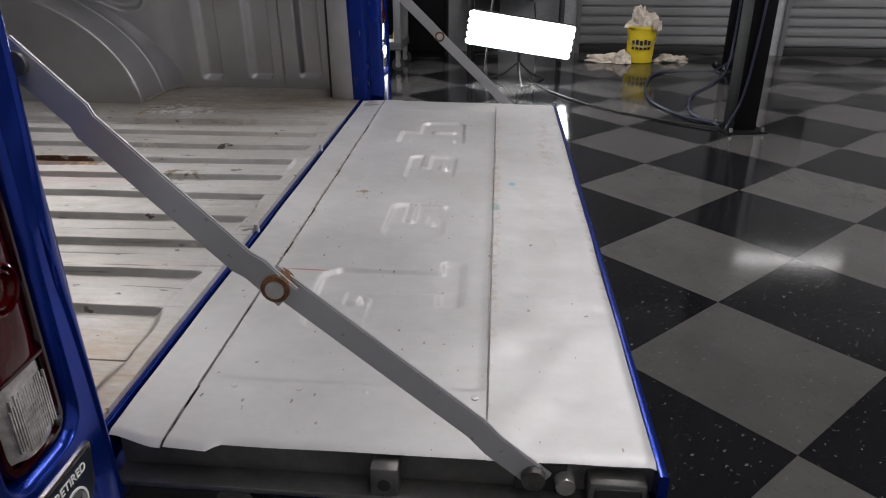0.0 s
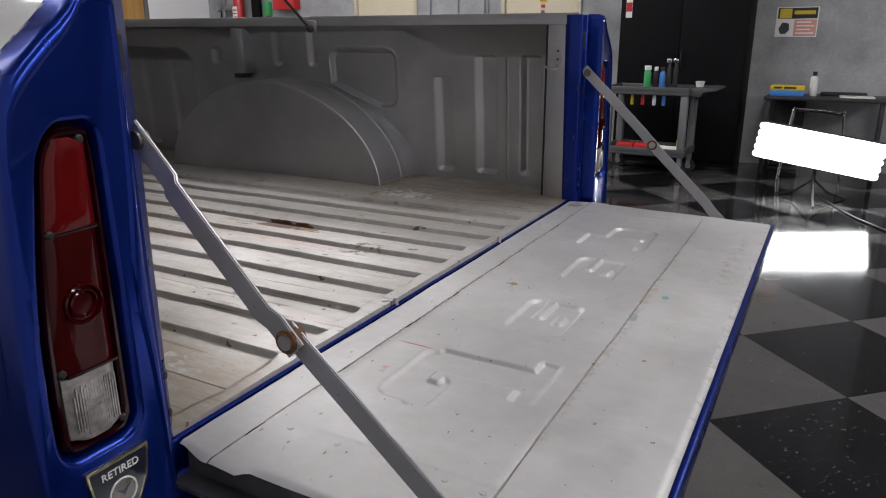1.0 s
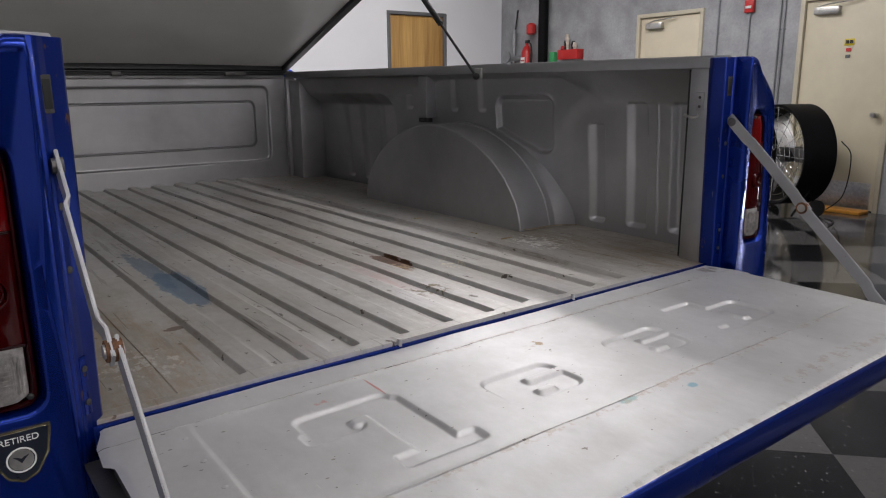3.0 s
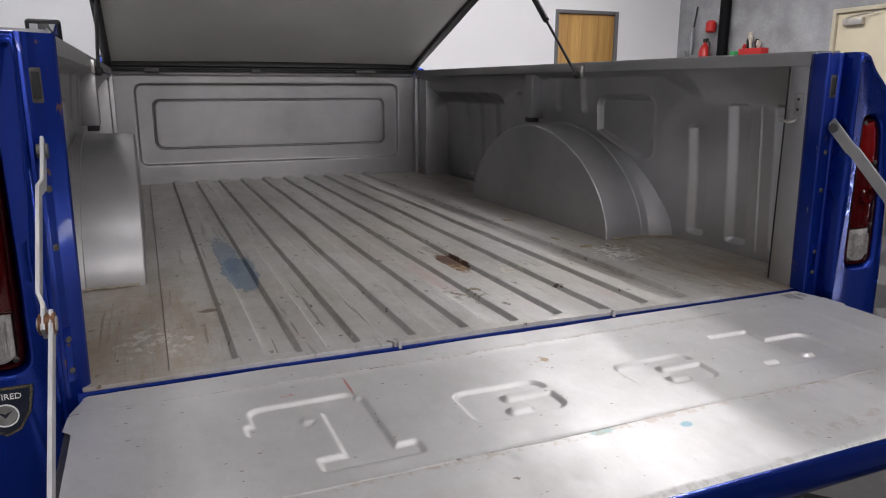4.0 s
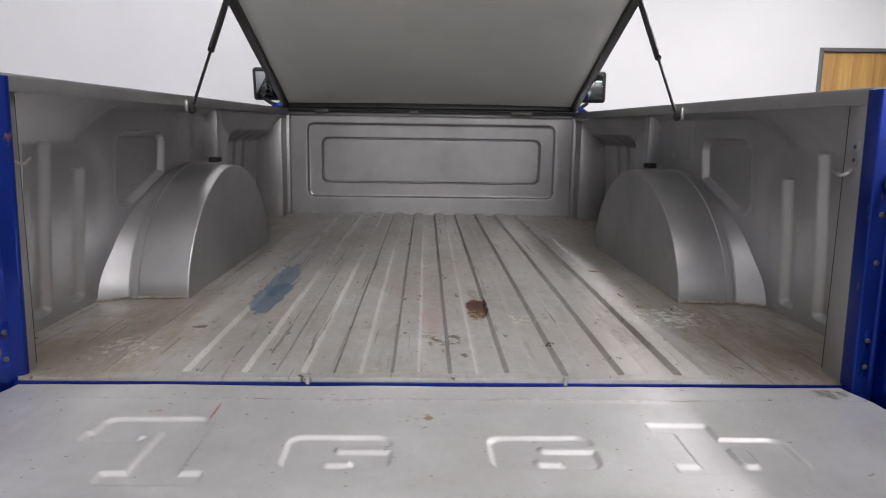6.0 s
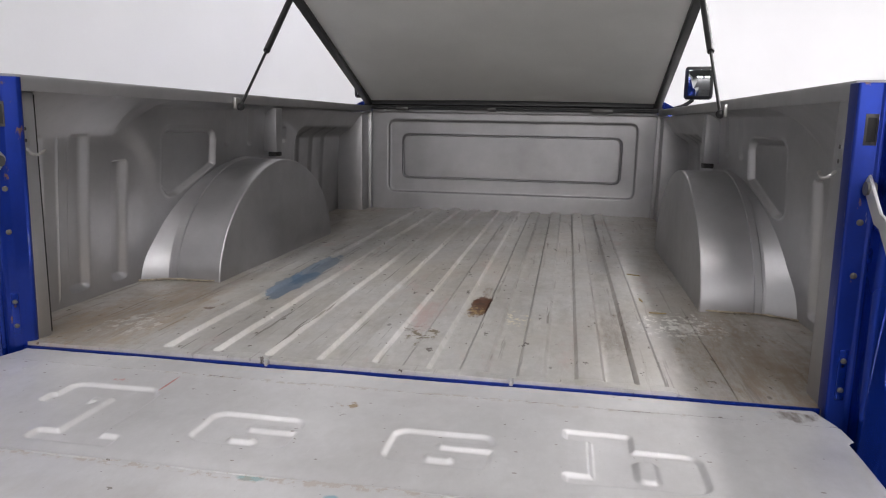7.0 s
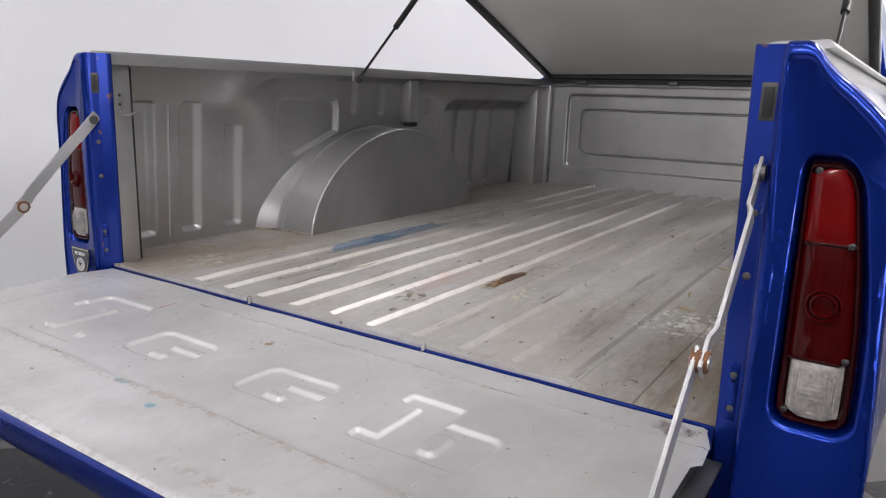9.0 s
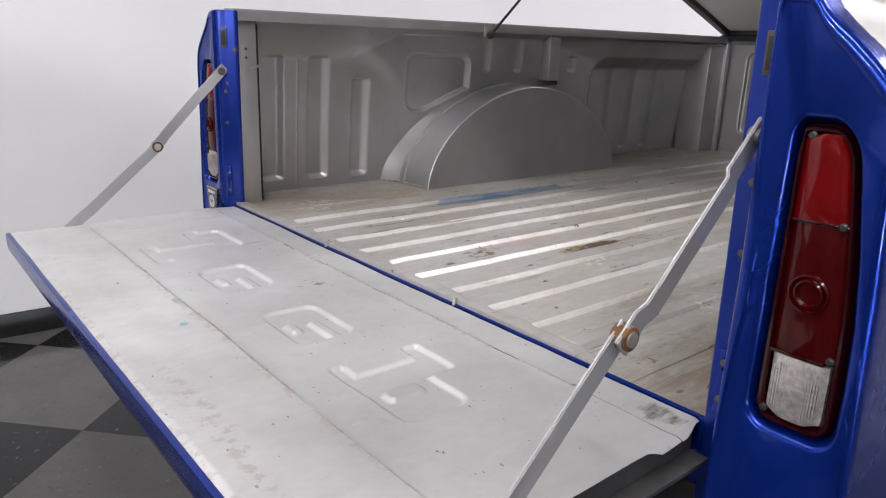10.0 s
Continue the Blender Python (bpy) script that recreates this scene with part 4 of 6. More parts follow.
def strap(side):
    """Two flat links that fold at a rusty rivet."""
    yb, yf = STRAP_Y, 0.707 - side * 0.009
    top, pin, foot = Vector((0.020 + side * 0.006, 0, 1.231)), Vector((0.202 + side * 0.012, 0, 1.049)), Vector((0.412, 0, 0.860))
    def link(a, b, jogs, hw, name, parent):
        d = (b - a).normalized()
        up = Vector((-d.z, 0, d.x))
        L = (b - a).length
        bm = bmesh.new()
        rows = []
        for s, y in jogs:
            c = a + d * (s * L) + Vector((0, side * y, 0))
            rows.append([bm.verts.new(c + up * hw + Vector((0, 0.0022, 0))), bm.verts.new(c - up * hw + Vector((0, 0.0022, 0))), bm.verts.new(c - up * hw - Vector((0, 0.0022, 0))), bm.verts.new(c + up * hw - Vector((0, 0.0022, 0)))])
        for p, q in zip(rows, rows[1:]):
            for k in range(4):
                bm.faces.new((p[k], p[(k + 1) % 4], q[(k + 1) % 4], q[k]))
        bm.faces.new(rows[0][::-1])
        bm.faces.new(rows[-1])
        bmesh.ops.recalc_face_normals(bm, faces=bm.faces[:])
        es = [e for e in bm.edges if abs((e.verts[0].co - e.verts[1].co).normalized().dot(d)) > 0.8]
        bmesh.ops.bevel(bm, geom=es, offset=0.0012, segments=2, affect="EDGES")
        return (bed_part if parent is truck else part)(name, bm, M_STRAP, parent, smooth=40)
    upper = link(top, pin, [(-0.06, yb - 0.001), (0.215, yb - 0.001), (0.25, yb + 0.004), (0.86, yb + 0.004), (0.91, yb - 0.001), (1.05, yb - 0.001)], 0.0125, "support_strap", truck)
    tagged(upper, "grey flat steel folding strap with rusty rivet")
    link(pin, foot, [(-0.04, yb - 0.009), (0.76, yb - 0.009), (0.83, yf), (1.04, yf)], 0.0125, "lower_link", upper)
    for c, y0, y1, r, mat, nm in ((pin, yb - 0.0125, yb + 0.004, 0.0132, M_RUST, "rust_collar"), (pin, yb - 0.0142, yb + 0.0062, 0.0085, M_STEEL, "rivet"), (top, yb - 0.007, yb + 0.006, 0.010, M_CHANNEL, "pivot_bolt"), (foot, yf - 0.006, yf + 0.010, 0.012, M_WORN, "pivot_bolt")):
        b = cyl(bmesh.new(), (c.x, side * y0, c.z), (c.x, side * y1, c.z), r, r * 0.92, 18)
        part(nm, b, mat, upper)


for side in (-1, 1):
    w = bed_part("bed_side", inner_wall(side), M_BED, truck, "silver inner bed side with pressed grooves", smooth=60)
    wh = bed_part("wheelhouse", wheelhouse(side), M_BED, truck, "rounded silver wheel housing inside the bed", smooth=14)
    part("flare", flare(side), M_BED, wh, smooth=60)
    # rail: flat top and a folded inner lip
    prof = [(0.700, 1.357), (0.700, 1.381), (0.704, 1.386), (0.768, 1.388), (0.775, 1.380), (0.768, 1.378), (0.708, 1.376), (0.7045, 1.357)]
    bm = bmesh.new()
    a = [bm.verts.new((-0.024, side * y, z)) for y, z in prof]
    c = [bm.verts.new((FRONT + 0.03, side * y, z + 0.012)) for y, z in prof]
    for k in range(len(prof)):
        bm.faces.new((a[k], a[(k + 1) % len(prof)], c[(k + 1) % len(prof)], c[k]))
    bm.faces.new(a)
    bm.faces.new(c[::-1])
    bmesh.ops.recalc_face_normals(bm, faces=bm.faces[:])
    bed_part("bed_rail", bm, M_BED, truck, "silver rail along the top of the bed", smooth=40)
    # rear post: silver panel, black seam, blue jamb
    bm = box(bmesh.new(), -0.086, -0.024, min(side * 0.702, side * 0.76), max(side * 0.702, side * 0.76), 0.874, 1.358, 0.003)
    post = bed_part("rear_post", bm, M_BED, truck, "narrow silver post at the bed's end", m=None if side > 0 else pose(0, -0.017, 0))
    part("post_seam", box(bmesh.new(), -0.092, -0.0865, min(side * 0.7055, side * 0.78), max(side * 0.7055, side * 0.78), 0.884, 1.355), M_RUBBER, post, "black sealing strip")
    b = box(bmesh.new(), -0.066, -0.044, min(side * 0.7005, side * 0.703), max(side * 0.7005, side * 0.703), 1.255, 1.30, 0.001)
    part("hook_plate", b, M_BED, post)
    for z in (1.266, 1.288):
        part("plate_rivet", cyl(bmesh.new(), (-0.055, side * 0.6995, z), (-0.055, side * 0.702, z), 0.0035, seg=10), M_WORN, post)
    b = bmesh.new()
    tube(b, smooth_line([(-0.055, side * 0.698, 1.25), (-0.050, side * 0.688, 1.243), (-0.062, side * 0.682, 1.240), (-0.085, side * 0.684, 1.247)], 6), 0.003, 8)
    part("latch_hook", b, M_STEEL, post, "small bright hook")
    bm = bmesh.new()
    jam = [(0.016, 0.742), (0.016, 0.728), (0.013, 0.7255), (0.0125, 0.7045), (0.010, 0.702), (-0.021, 0.702), (-0.0235, 0.7025), (-0.10, 0.74), (-0.10, 0.755), (0.0, 0.755)]
    if side < 0:
        jam[2:7] = [(0.0125, 0.7275), (0.0085, 0.7225), (-0.002, 0.7150), (-0.016, 0.7025), (-0.021, 0.7000), (-0.026, 0.7010), (-0.036, 0.7220)]
    prism(bm, [(x, side * y) for x, y in jam], "z", 0.70, 1.381, 0.0015)
    # the nose leans in towards the top
    for v in bm.verts:
        if abs(v.co.y) < 0.706 and v.co.x > -0.03:
            v.co.y -= side * 0.009 * max(0.0, min(1.0, (v.co.z - 1.0) / 0.38))
    jamb = bed_part("tail_jamb", bm, M_BLUE_WORN, truck, "blue door jamb with latch slot")
    on_jamb = pose(0.0125, 0.7155, 0) if side > 0 else pose(0.0035, -0.7185, 0, 0, 0, 40)
    slot = part("latch_slot", box(bmesh.new(), -0.005, 0.0012, -0.009, 0.009, 1.292, 1.337, 0.001), M_WORN, jamb, "worn steel latch slot", m=on_jamb)
    part("slot_hole", box(bmesh.new(), -0.003, 0.002, -0.0062, 0.0062, 1.297, 1.332, 0.001), M_RUBBER, slot)
    for z in (1.18, 1.10, 0.96):
        b = lathe(bmesh.new(), [(0.005, -0.002), (0.005, 0.0012), (0.0025, 0.002)], 10, Matrix.Translation((0, 0, z)) @ pose(0, 0, 0, 0, 90, 0))
        part("jamb_plug", b, M_RUST if z < 1.0 else M_WORN, jamb, m=on_jamb)
    bed_part("tail_panel", tail_panel(side), M_BLUE, truck, "glossy blue tail of the bed side", smooth=50, m=at_tail(side))
    bed_part("side_panel", section(side, 1.17, 1.380, -0.012, FRONT), M_WHITE_PAINT, truck, "white upper side of the bed", smooth=50)
    bed_part("side_panel_low", section(side, 0.62, 1.17, -0.012, FRONT), M_BLUE, truck, "blue lower side of the bed", smooth=50)
    plate = part("hinge_plate", box(bmesh.new(), -0.001, 0.002, -0.0065, 0.0065, 0.905, 0.985, 0.001), M_BLUE, jamb, "small blue hinge plate", m=on_jamb)
    for z in (0.922, 0.968):
        b = lathe(bmesh.new(), [(0.0045, -0.004), (0.0045, 0.0015), (0.002, 0.0025)], 10, Matrix.Translation((0.002, 0, z)) @ pose(0, 0, 0, 0, 90, 0))
        part("plate_bolt", b, M_WORN, plate)
    b = tube(bmesh.new(), smooth_line([(-0.600, side * 0.618, 0.884), (-0.589, side * 0.66, 0.884), (-0.588, side * 0.735, 0.884), (-0.580, side * 0.77, 0.884), (-0.545, side * 0.83, 0.884)], 10), 0.0026, 8)
    part("seam_sealer", b, M_SEALER, wh, "dirty sealer bead round the housing's foot")
    tail_lamp(side)
    strap(side)
    # front corner box of the bed
    bm = box(bmesh.new(), FRONT + 0.02, -2.27, min(side * 0.714, side * 0.845), max(side * 0.714, side * 0.845), 0.875, 1.36, 0.006)
    bed_part("front_post", bm, M_BED, truck, "silver corner box at the front of the bed")
    bm = box(bmesh.new(), FRONT + 0.012, FRONT + 0.04, min(side * 0.698, side * 0.742), max(side * 0.698, side * 0.742), 0.875, 1.375, 0.004)
    bed_part("front_flange", bm, M_BED, truck)
    bm = box(bmesh.new(), -1.258, -1.204, min(side * 0.708, side * 0.77), max(side * 0.708, side * 0.77), 1.206, 1.3575, 0.0025)
    brk = bed_part("rail_bracket", bm, M_BED, truck, "silver bracket under the rail")
    part("rubber_foot", box(bmesh.new(), -1.26, -1.21, min(side * 0.712, side * 0.742), max(side * 0.712, side * 0.742), 1.190, 1.2055, 0.003), M_RUBBER, brk, "black rubber foot")
    # cover strut
    low, mid, top = Vector((-0.886, side * 0.684, 1.352)), Vector((-1.077, side * 0.681, 1.533)), Vector((-1.325, side * 0.676, 1.772))
    b = cyl(bmesh.new(), low, mid, 0.0045, seg=10)
    rod = bed_part("gas_strut", b, M_BLACK, truck, "black gas strut holding the cover")
    part("cylinder", cyl(bmesh.new(), mid, top, 0.0105, seg=14), M_BLACK, rod)
    b = bmesh.new()
    bmesh.ops.create_uvsphere(b, u_segments=12, v_segments=8, radius=0.012, matrix=Matrix.Translation(low))
    part("ball_joint", b, M_BLACK, rod)
    b = box(bmesh.new(), -0.905, -0.868, min(side * 0.690, side * 0.699), max(side * 0.690, side * 0.699), 1.345, 1.378, 0.002)
    part("strut_bracket", b, M_STEEL, rod, "zinc bracket screwed to the rail")

# bulkhead at the front of the bed
vy = finer(np.linspace(-0.70, 0.70, 220), [-0.615, 0.615, -0.545, 0.545, -0.541, 0.541, -0.549, 0.549], 0.002)
vz = finer(np.linspace(0.866, 1.372, 110), [0.968, 1.328, 1.040, 1.257, 1.036, 1.044, 1.253, 1.261], 0.002)
Y, Z = np.meshgrid(vy, vz, indexing="ij")
X = np.full_like(Y, FRONT)
X -= 0.012 * step(rrect(Y, Z, -0.615, 0.615, 0.968, 1.328, 0.03), 0.009)
X -= 0.013 * step(np.abs(rrect(Y, Z, -0.545, 0.545, 1.040, 1.257, 0.03)) - 0.0035, 0.006)
X += 0.0012 * waves(Y, Z, 9, 31)
bm = grid(bmesh.new(), X, Y, Z)
bulk = bed_part("bulkhead", bm, M_BED, truck, "silver front wall of the bed with pressed frame", smooth=60)
part("bulkhead_back", box(bmesh.new(), FRONT - 0.07, FRONT - 0.045, -0.85, 0.85, 0.80, 1.37), M_BED, bulk)
bm = box(bmesh.new(), FRONT - 0.03, FRONT + 0.02, -0.70, 0.70, 1.368, 1.386, 0.004)
part("bulkhead_cap", bm, M_BED, bulk)

# raised bed cover, hinged at the front
LID = pose(-2.40, 0, 1.403, 0, -19.7, 0)
lid = part("bed_cover", box(bmesh.new(), 0.0, 2.40, -0.722, 0.722, 0.022, 0.05, 0.006), M_WHITE_PAINT, truck, "raised white bed cover with pale grey underside", m=LID)
u, v = np.meshgrid(np.linspace(0.028, 2.37, 60), np.linspace(-0.69, 0.69, 40), indexing="ij")
bm = grid(bmesh.new(), u, v, 0.012 + 0.006 * np.cos(v * 2.2) + 0.0015 * waves(u, v, 4, 8))
bmesh.ops.reverse_faces(bm, faces=bm.faces[:])
part("cover_lining", bm, M_LID, lid, "pale grey cover underside")
for y0, y1 in ((-0.722, -0.688), (0.688, 0.722)):
    part("cover_frame", box(bmesh.new(), 0.0, 2.40, y0, y1, -0.006, 0.022, 0.004), M_BLACK, lid, "black cover frame")
for x0, x1 in ((0.0, 0.03), (2.37, 2.40)):
    part("cover_frame", box(bmesh.new(), x0, x1, -0.688, 0.688, -0.006, 0.022, 0.004), M_BLACK, lid, "black cover frame")
bm = cyl(bmesh.new(), (-2.395, -0.73, 1.398), (-2.395, 0.73, 1.398), 0.011, seg=12)
box(bm, FRONT - 0.01, FRONT + 0.045, -0.735, 0.735, 1.384, 1.392, 0.002)
hinge = part("cover_hinge", bm, M_BLACK, truck, "black hinge bar of the cover")
for y0, y1 in ((-0.56, -0.50), (0.40, 0.50), (-0.1, -0.06)):
    part("hinge_clip", box(bmesh.new(), FRONT + 0.022, FRONT + 0.047, y0, y1, 1.378, 1.396, 0.002), M_CHANNEL, hinge)

# cab in front of the bed
def cab_shell():
    bm = bmesh.new()
    prof = [(-2.50, 0.62), (-2.50, 1.40), (-2.56, 1.46), (-2.70, 1.86), (-2.84, 1.92), (-3.5, 1.93), (-3.66, 1.88), (-4.05, 1.44), (-5.35, 1.38), (-5.5, 1.30), (-5.52, 0.62)]
    def hw(z):
        return float(np.interp(z, [0.62, 1.0, 1.40, 1.46, 1.86, 1.93], [0.86, 0.90, 0.86, 0.75, 0.64, 0.58]))
    L = [bm.verts.new((x, -hw(z), z)) for x, z in prof]
    R = [bm.verts.new((x, hw(z), z)) for x, z in prof]
    n = len(prof)
    for k in range(n):
        bm.faces.new((L[k], L[(k + 1) % n], R[(k + 1) % n], R[k]))
    bm.faces.new(L[::-1])
    bm.faces.new(R)
    bmesh.ops.recalc_face_normals(bm, faces=bm.faces[:])
    bmesh.ops.bevel(bm, geom=bm.edges[:], offset=0.03, segments=3, affect="EDGES", profile=0.5)
    return bm


cab = part("cab", cab_shell(), M_BLUE, truck, "blue cab and hood of the truck")
part("rear_window", box(bmesh.new(), -0.004, 0.004, -0.52, 0.52, 0.06, 0.36, 0.003, m=pose(-2.558, 0, 1.42, 0, -19.3, 0)), M_GLASS, cab, "dark rear window")
for side in (-1, 1):
    bm = bmesh.new()
    mx = -3.74 if side > 0 else -3.54
    tube(bm, smooth_line([(mx, side * 0.80, 1.40), (mx, side * 0.92, 1.43), (mx, side * 1.02, 1.46), (mx, side * 1.08, 1.50)], 6), 0.012, 8)
    arm = part("mirror_arm", bm, M_BLACK, truck, "black mirror arm")
    turn = pose(-3.72, 1.105, 1.605, 0, 0, -7) if side > 0 else pose(-3.52, -1.045, 1.575, 0, 12, 3)
    bm = box(bmesh.new(), -0.045, 0.0, -0.088, 0.088, -0.104, 0.104, 0.021, 4)
    part("mirror_head", bm, M_BLACK, arm, "black door mirror", m=turn)
    part("mirror_glass", box(bmesh.new(), -0.001, 0.003, -0.066, 0.066, -0.082, 0.082, 0.001), M_MIRROR, arm, "mirror glass", m=turn)


def wheel(x, side):
    m = Matrix.Translation((x, side * 0.76, 0.37)) @ pose(0, 0, 0, -90 * side, 0, 0)
    b = lathe(bmesh.new(), [(0.20, -0.10), (0.33, -0.11), (0.365, -0.085), (0.37, 0), (0.365, 0.085), (0.33, 0.11), (0.20, 0.10)], 40)
    t = part("wheel", b, M_RUBBER, truck, "black tyre on steel rim", m=m)
    b = lathe(bmesh.new(), [(0.20, -0.09), (0.205, 0.085), (0.19, 0.09), (0.17, 0.05), (0.06, 0.06), (0.05, 0.09), (0.02, 0.095)], 32)
    part("rim", b, M_CHROME, t)


for x in (-1.05, -4.45):
    for side in (-1, 1):
        wheel(x, side)
bm = box(bmesh.new(), -5.2, -0.06, -0.42, -0.32, 0.52, 0.66, 0.01)
box(bm, -5.2, -0.06, 0.32, 0.42, 0.52, 0.66, 0.01)
box(bm, -1.10, -1.0, -0.7, 0.7, 0.32, 0.42, 0.02)
box(bm, -4.5, -4.4, -0.7, 0.7, 0.32, 0.42, 0.02)
box(bm, -2.40, -0.06, -0.84, 0.84, 0.70, 0.80, 0.01)
part("chassis", bm, M_DARK, truck, "dark frame rails under the bed")
bm = box(bmesh.new(), -0.05, 0.0, -0.73, 0.73, 0.60, 0.79, 0.01)
part("rear_crossmember", bm, M_DARK, truck, "dark rear cross member")

# ---- tailgate, lowered ----
GATE = pose(0, 0, 0.881, 0, 0.75, 0)  # falls slightly to its free edge


def glyphs(u, v):
    """The four pressed block figures: distance to their outline."""
    A = np.minimum.reduce([rrect(v, u, -0.487, -0.408, 0.135, 0.212, 0.018), rrect(v, u, -0.496, -0.45, 0.182, 0.212, 0.007), rrect(v, u, -0.48, -0.336, 0.134, 0.176, 0.018), rrect(v, u, -0.392, -0.328, 0.150, 0.322, 0.010), rrect(v, u, -0.425, -0.298, 0.300, 0.328, 0.005)])
    out = np.maximum(A, -rrect(v, u, -0.423, -0.402, 0.177, 0.198, 0.007))
    for o in (0.0, 0.279):
        B = rrect(v, u, -0.206 + o, -0.064 + o, 0.194, 0.289, 0.020)
        B = np.maximum(B, -rrect(v, u, -0.139 + o, -0.02 + o, 0.220, 0.238, 0.007))
        B = np.maximum(B, -rrect(v, u, -0.150 + o, -0.113 + o, 0.259, 0.276, 0.007))
        out = np.minimum(out, B)
    D = np.minimum.reduce([rrect(v, u, 0.313, 0.404, 0.150, 0.176, 0.005), rrect(v, u, 0.347, 0.404, 0.150, 0.296, 0.005), rrect(v, u, 0.360, 0.491, 0.194, 0.294, 0.020), rrect(v, u, 0.313, 0.37, 0.277, 0.298, 0.005)])
    D = np.maximum(D, -rrect(v, u, 0.405, 0.432, 0.220, 0.277, 0.010))
    return np.minimum(out, D)


SEAM_IN, SEAM_OUT = 0.062, 0.368
us = finer(np.concatenate([np.linspace(0.0035, 0.13, 22), np.linspace(0.132, 0.327, 92), np.linspace(0.33, 0.524, 34)]), [SEAM_IN, SEAM_OUT], 0.0022)
vs_ = finer(np.concatenate([np.linspace(-0.716, -0.515, 30), np.linspace(-0.51, 0.505, 440), np.linspace(0.51, 0.716, 30)]), [-0.603, 0.603], 0.004)
U, V = np.meshgrid(us, vs_, indexing="ij")
H = np.zeros_like(U)
H -= 0.0054 * step(glyphs(U, V), 0.0085)
H -= 0.0018 * step(rrect(U, V, SEAM_IN + 0.006, SEAM_OUT - 0.004, -0.603, 0.603, 0.012), 0.013)
H -= 0.005 * (np.abs(U - SEAM_IN - 0.0005 * waves(V, U, 40, 3)) < 0.0015) * (np.abs(V) < 0.70)
H -= 0.0016 * (U < SEAM_IN)
H -= 0.004 * (np.abs(U - SEAM_OUT - 0.0004 * waves(V, U, 30, 4)) < 0.0012) * (np.abs(V) < 0.66)
H += 0.0012 * waves(U, V, 14, 12) * (1 + (U > SEAM_OUT)) + 0.0008 * waves(U, V, 40, 13) * (U > SEAM_OUT) + 0.0004 * waves(U, V, 34, 14)
H -= 0.003 * np.clip((U - 0.518) / 0.006, 0, 1) ** 2
rng = np.random.RandomState(9)
for _ in range(46):
    a, c, r = rng.uniform(0.38, 0.52), rng.uniform(-0.68, 0.68), rng.uniform(0.006, 0.02)
    H -= rng.uniform(0.0003, 0.0011) * np.exp(-((U - a) ** 2 + (V - c) ** 2) / r ** 2)
for _ in range(14):
    a, c, r = rng.uniform(0.07, 0.36), rng.uniform(-0.68, 0.68), rng.uniform(0.005, 0.014)
    H -= rng.uniform(0.0004, 0.0012) * np.exp(-((U - a) ** 2 + (V - c) ** 2) / r ** 2)
# the sheet is cut back along its ends, but for a tab at the hinge
cut = np.interp(U, [0.0, 0.012, 0.05, 0.110, 0.113, 0.6], [0.699, 0.700, 0.713, 0.717, 0.706, 0.706])
V = np.where(np.abs(V) > 0.6, np.sign(V) * (0.6 + (np.abs(V) - 0.6) * (cut - 0.6) / 0.116), V)
H -= 0.0025 * np.clip((np.abs(V) - cut + 0.003) / 0.003, 0, 1) ** 2
bm = grid(bmesh.new(), U, V, H)
gate = part("tailgate", bm, M_GATE, truck, "lowered tailgate, scratched silver inside, blue outside", smooth=60, m=GATE)
skin = [(0.012, -0.052), (0.514, -0.052), (0.526, -0.048), (0.532, -0.040), (0.5335, -0.030), (0.5335, -0.006), (0.5325, -0.0025), (0.529, -0.0012), (0.5245, -0.002), (0.5245, -0.036), (0.514, -0.044), (0.012, -0.044)]
bm = prism(bmesh.new(), skin, "y", -0.7165, 0.7165)
part("outer_skin", bm, M_BLUE, gate, "blue outer skin")
for s in (-1, 1):
    bm = bmesh.new()
    box(bm, 0.014, 0.528, min(s * 0.694, s * 0.698), max(s * 0.694, s * 0.698), -0.045, -0.004)
    box(bm, 0.014, 0.528, min(s * 0.698, s * 0.724), max(s * 0.698, s * 0.724), -0.0445, -0.038, 0.001)
    part("end_channel", bm, M_CHANNEL, gate, "dull bare steel channel at the tailgate's end")
    bm = box(bmesh.new(), 0.262, 0.288, min(s * 0.698, s * 0.722), max(s * 0.698, s * 0.722), -0.048, -0.008, 0.002)
    part("end_bracket", bm, M_CHANNEL, gate, "small steel bracket")
    bm = cyl(bmesh.new(), (0.275, s * 0.721, -0.026), (0.275, s * 0.7235, -0.026), 0.006, seg=12)
    part("bracket_hole", bm, M_RUBBER, gate)
    bm = box(bmesh.new(), 0.396, 0.444, min(s * 0.698, s * 0.704), max(s * 0.698, s * 0.704), -0.04, -0.006, 0.002)
    part("strap_plate", bm, M_DARK, gate)
    for x in (0.442,):
        b = cyl(bmesh.new(), (x, s * 0.698, -0.022), (x, s * 0.716, -0.022), 0.010, 0.009, 12)
        part("end_bolt", b, M_STEEL, gate)
    bm = box(bmesh.new(), 0.462, 0.516, min(s * 0.690, s * 0.719), max(s * 0.690, s * 0.719), -0.038, -0.012, 0.005)
    part("latch_case", bm, M_CHANNEL, gate, "steel latch case")
    bm = box(bmesh.new(), 0.468, 0.510, min(s * 0.7185, s * 0.7205), max(s * 0.7185, s * 0.7205), -0.033, -0.016, 0.003)
    part("latch_opening", bm, M_RUBBER, gate)
for s in (-1, 1):
    for x in (0.10, 0.17, 0.24, 0.31, 0.355):
        b = lathe(bmesh.new(), [(0.004, -0.001), (0.004, 0.0003), (0.002, 0.0009)], 10, pose(x, s * 0.617, 0.0))
        part("rivet", b, M_GATE, gate)

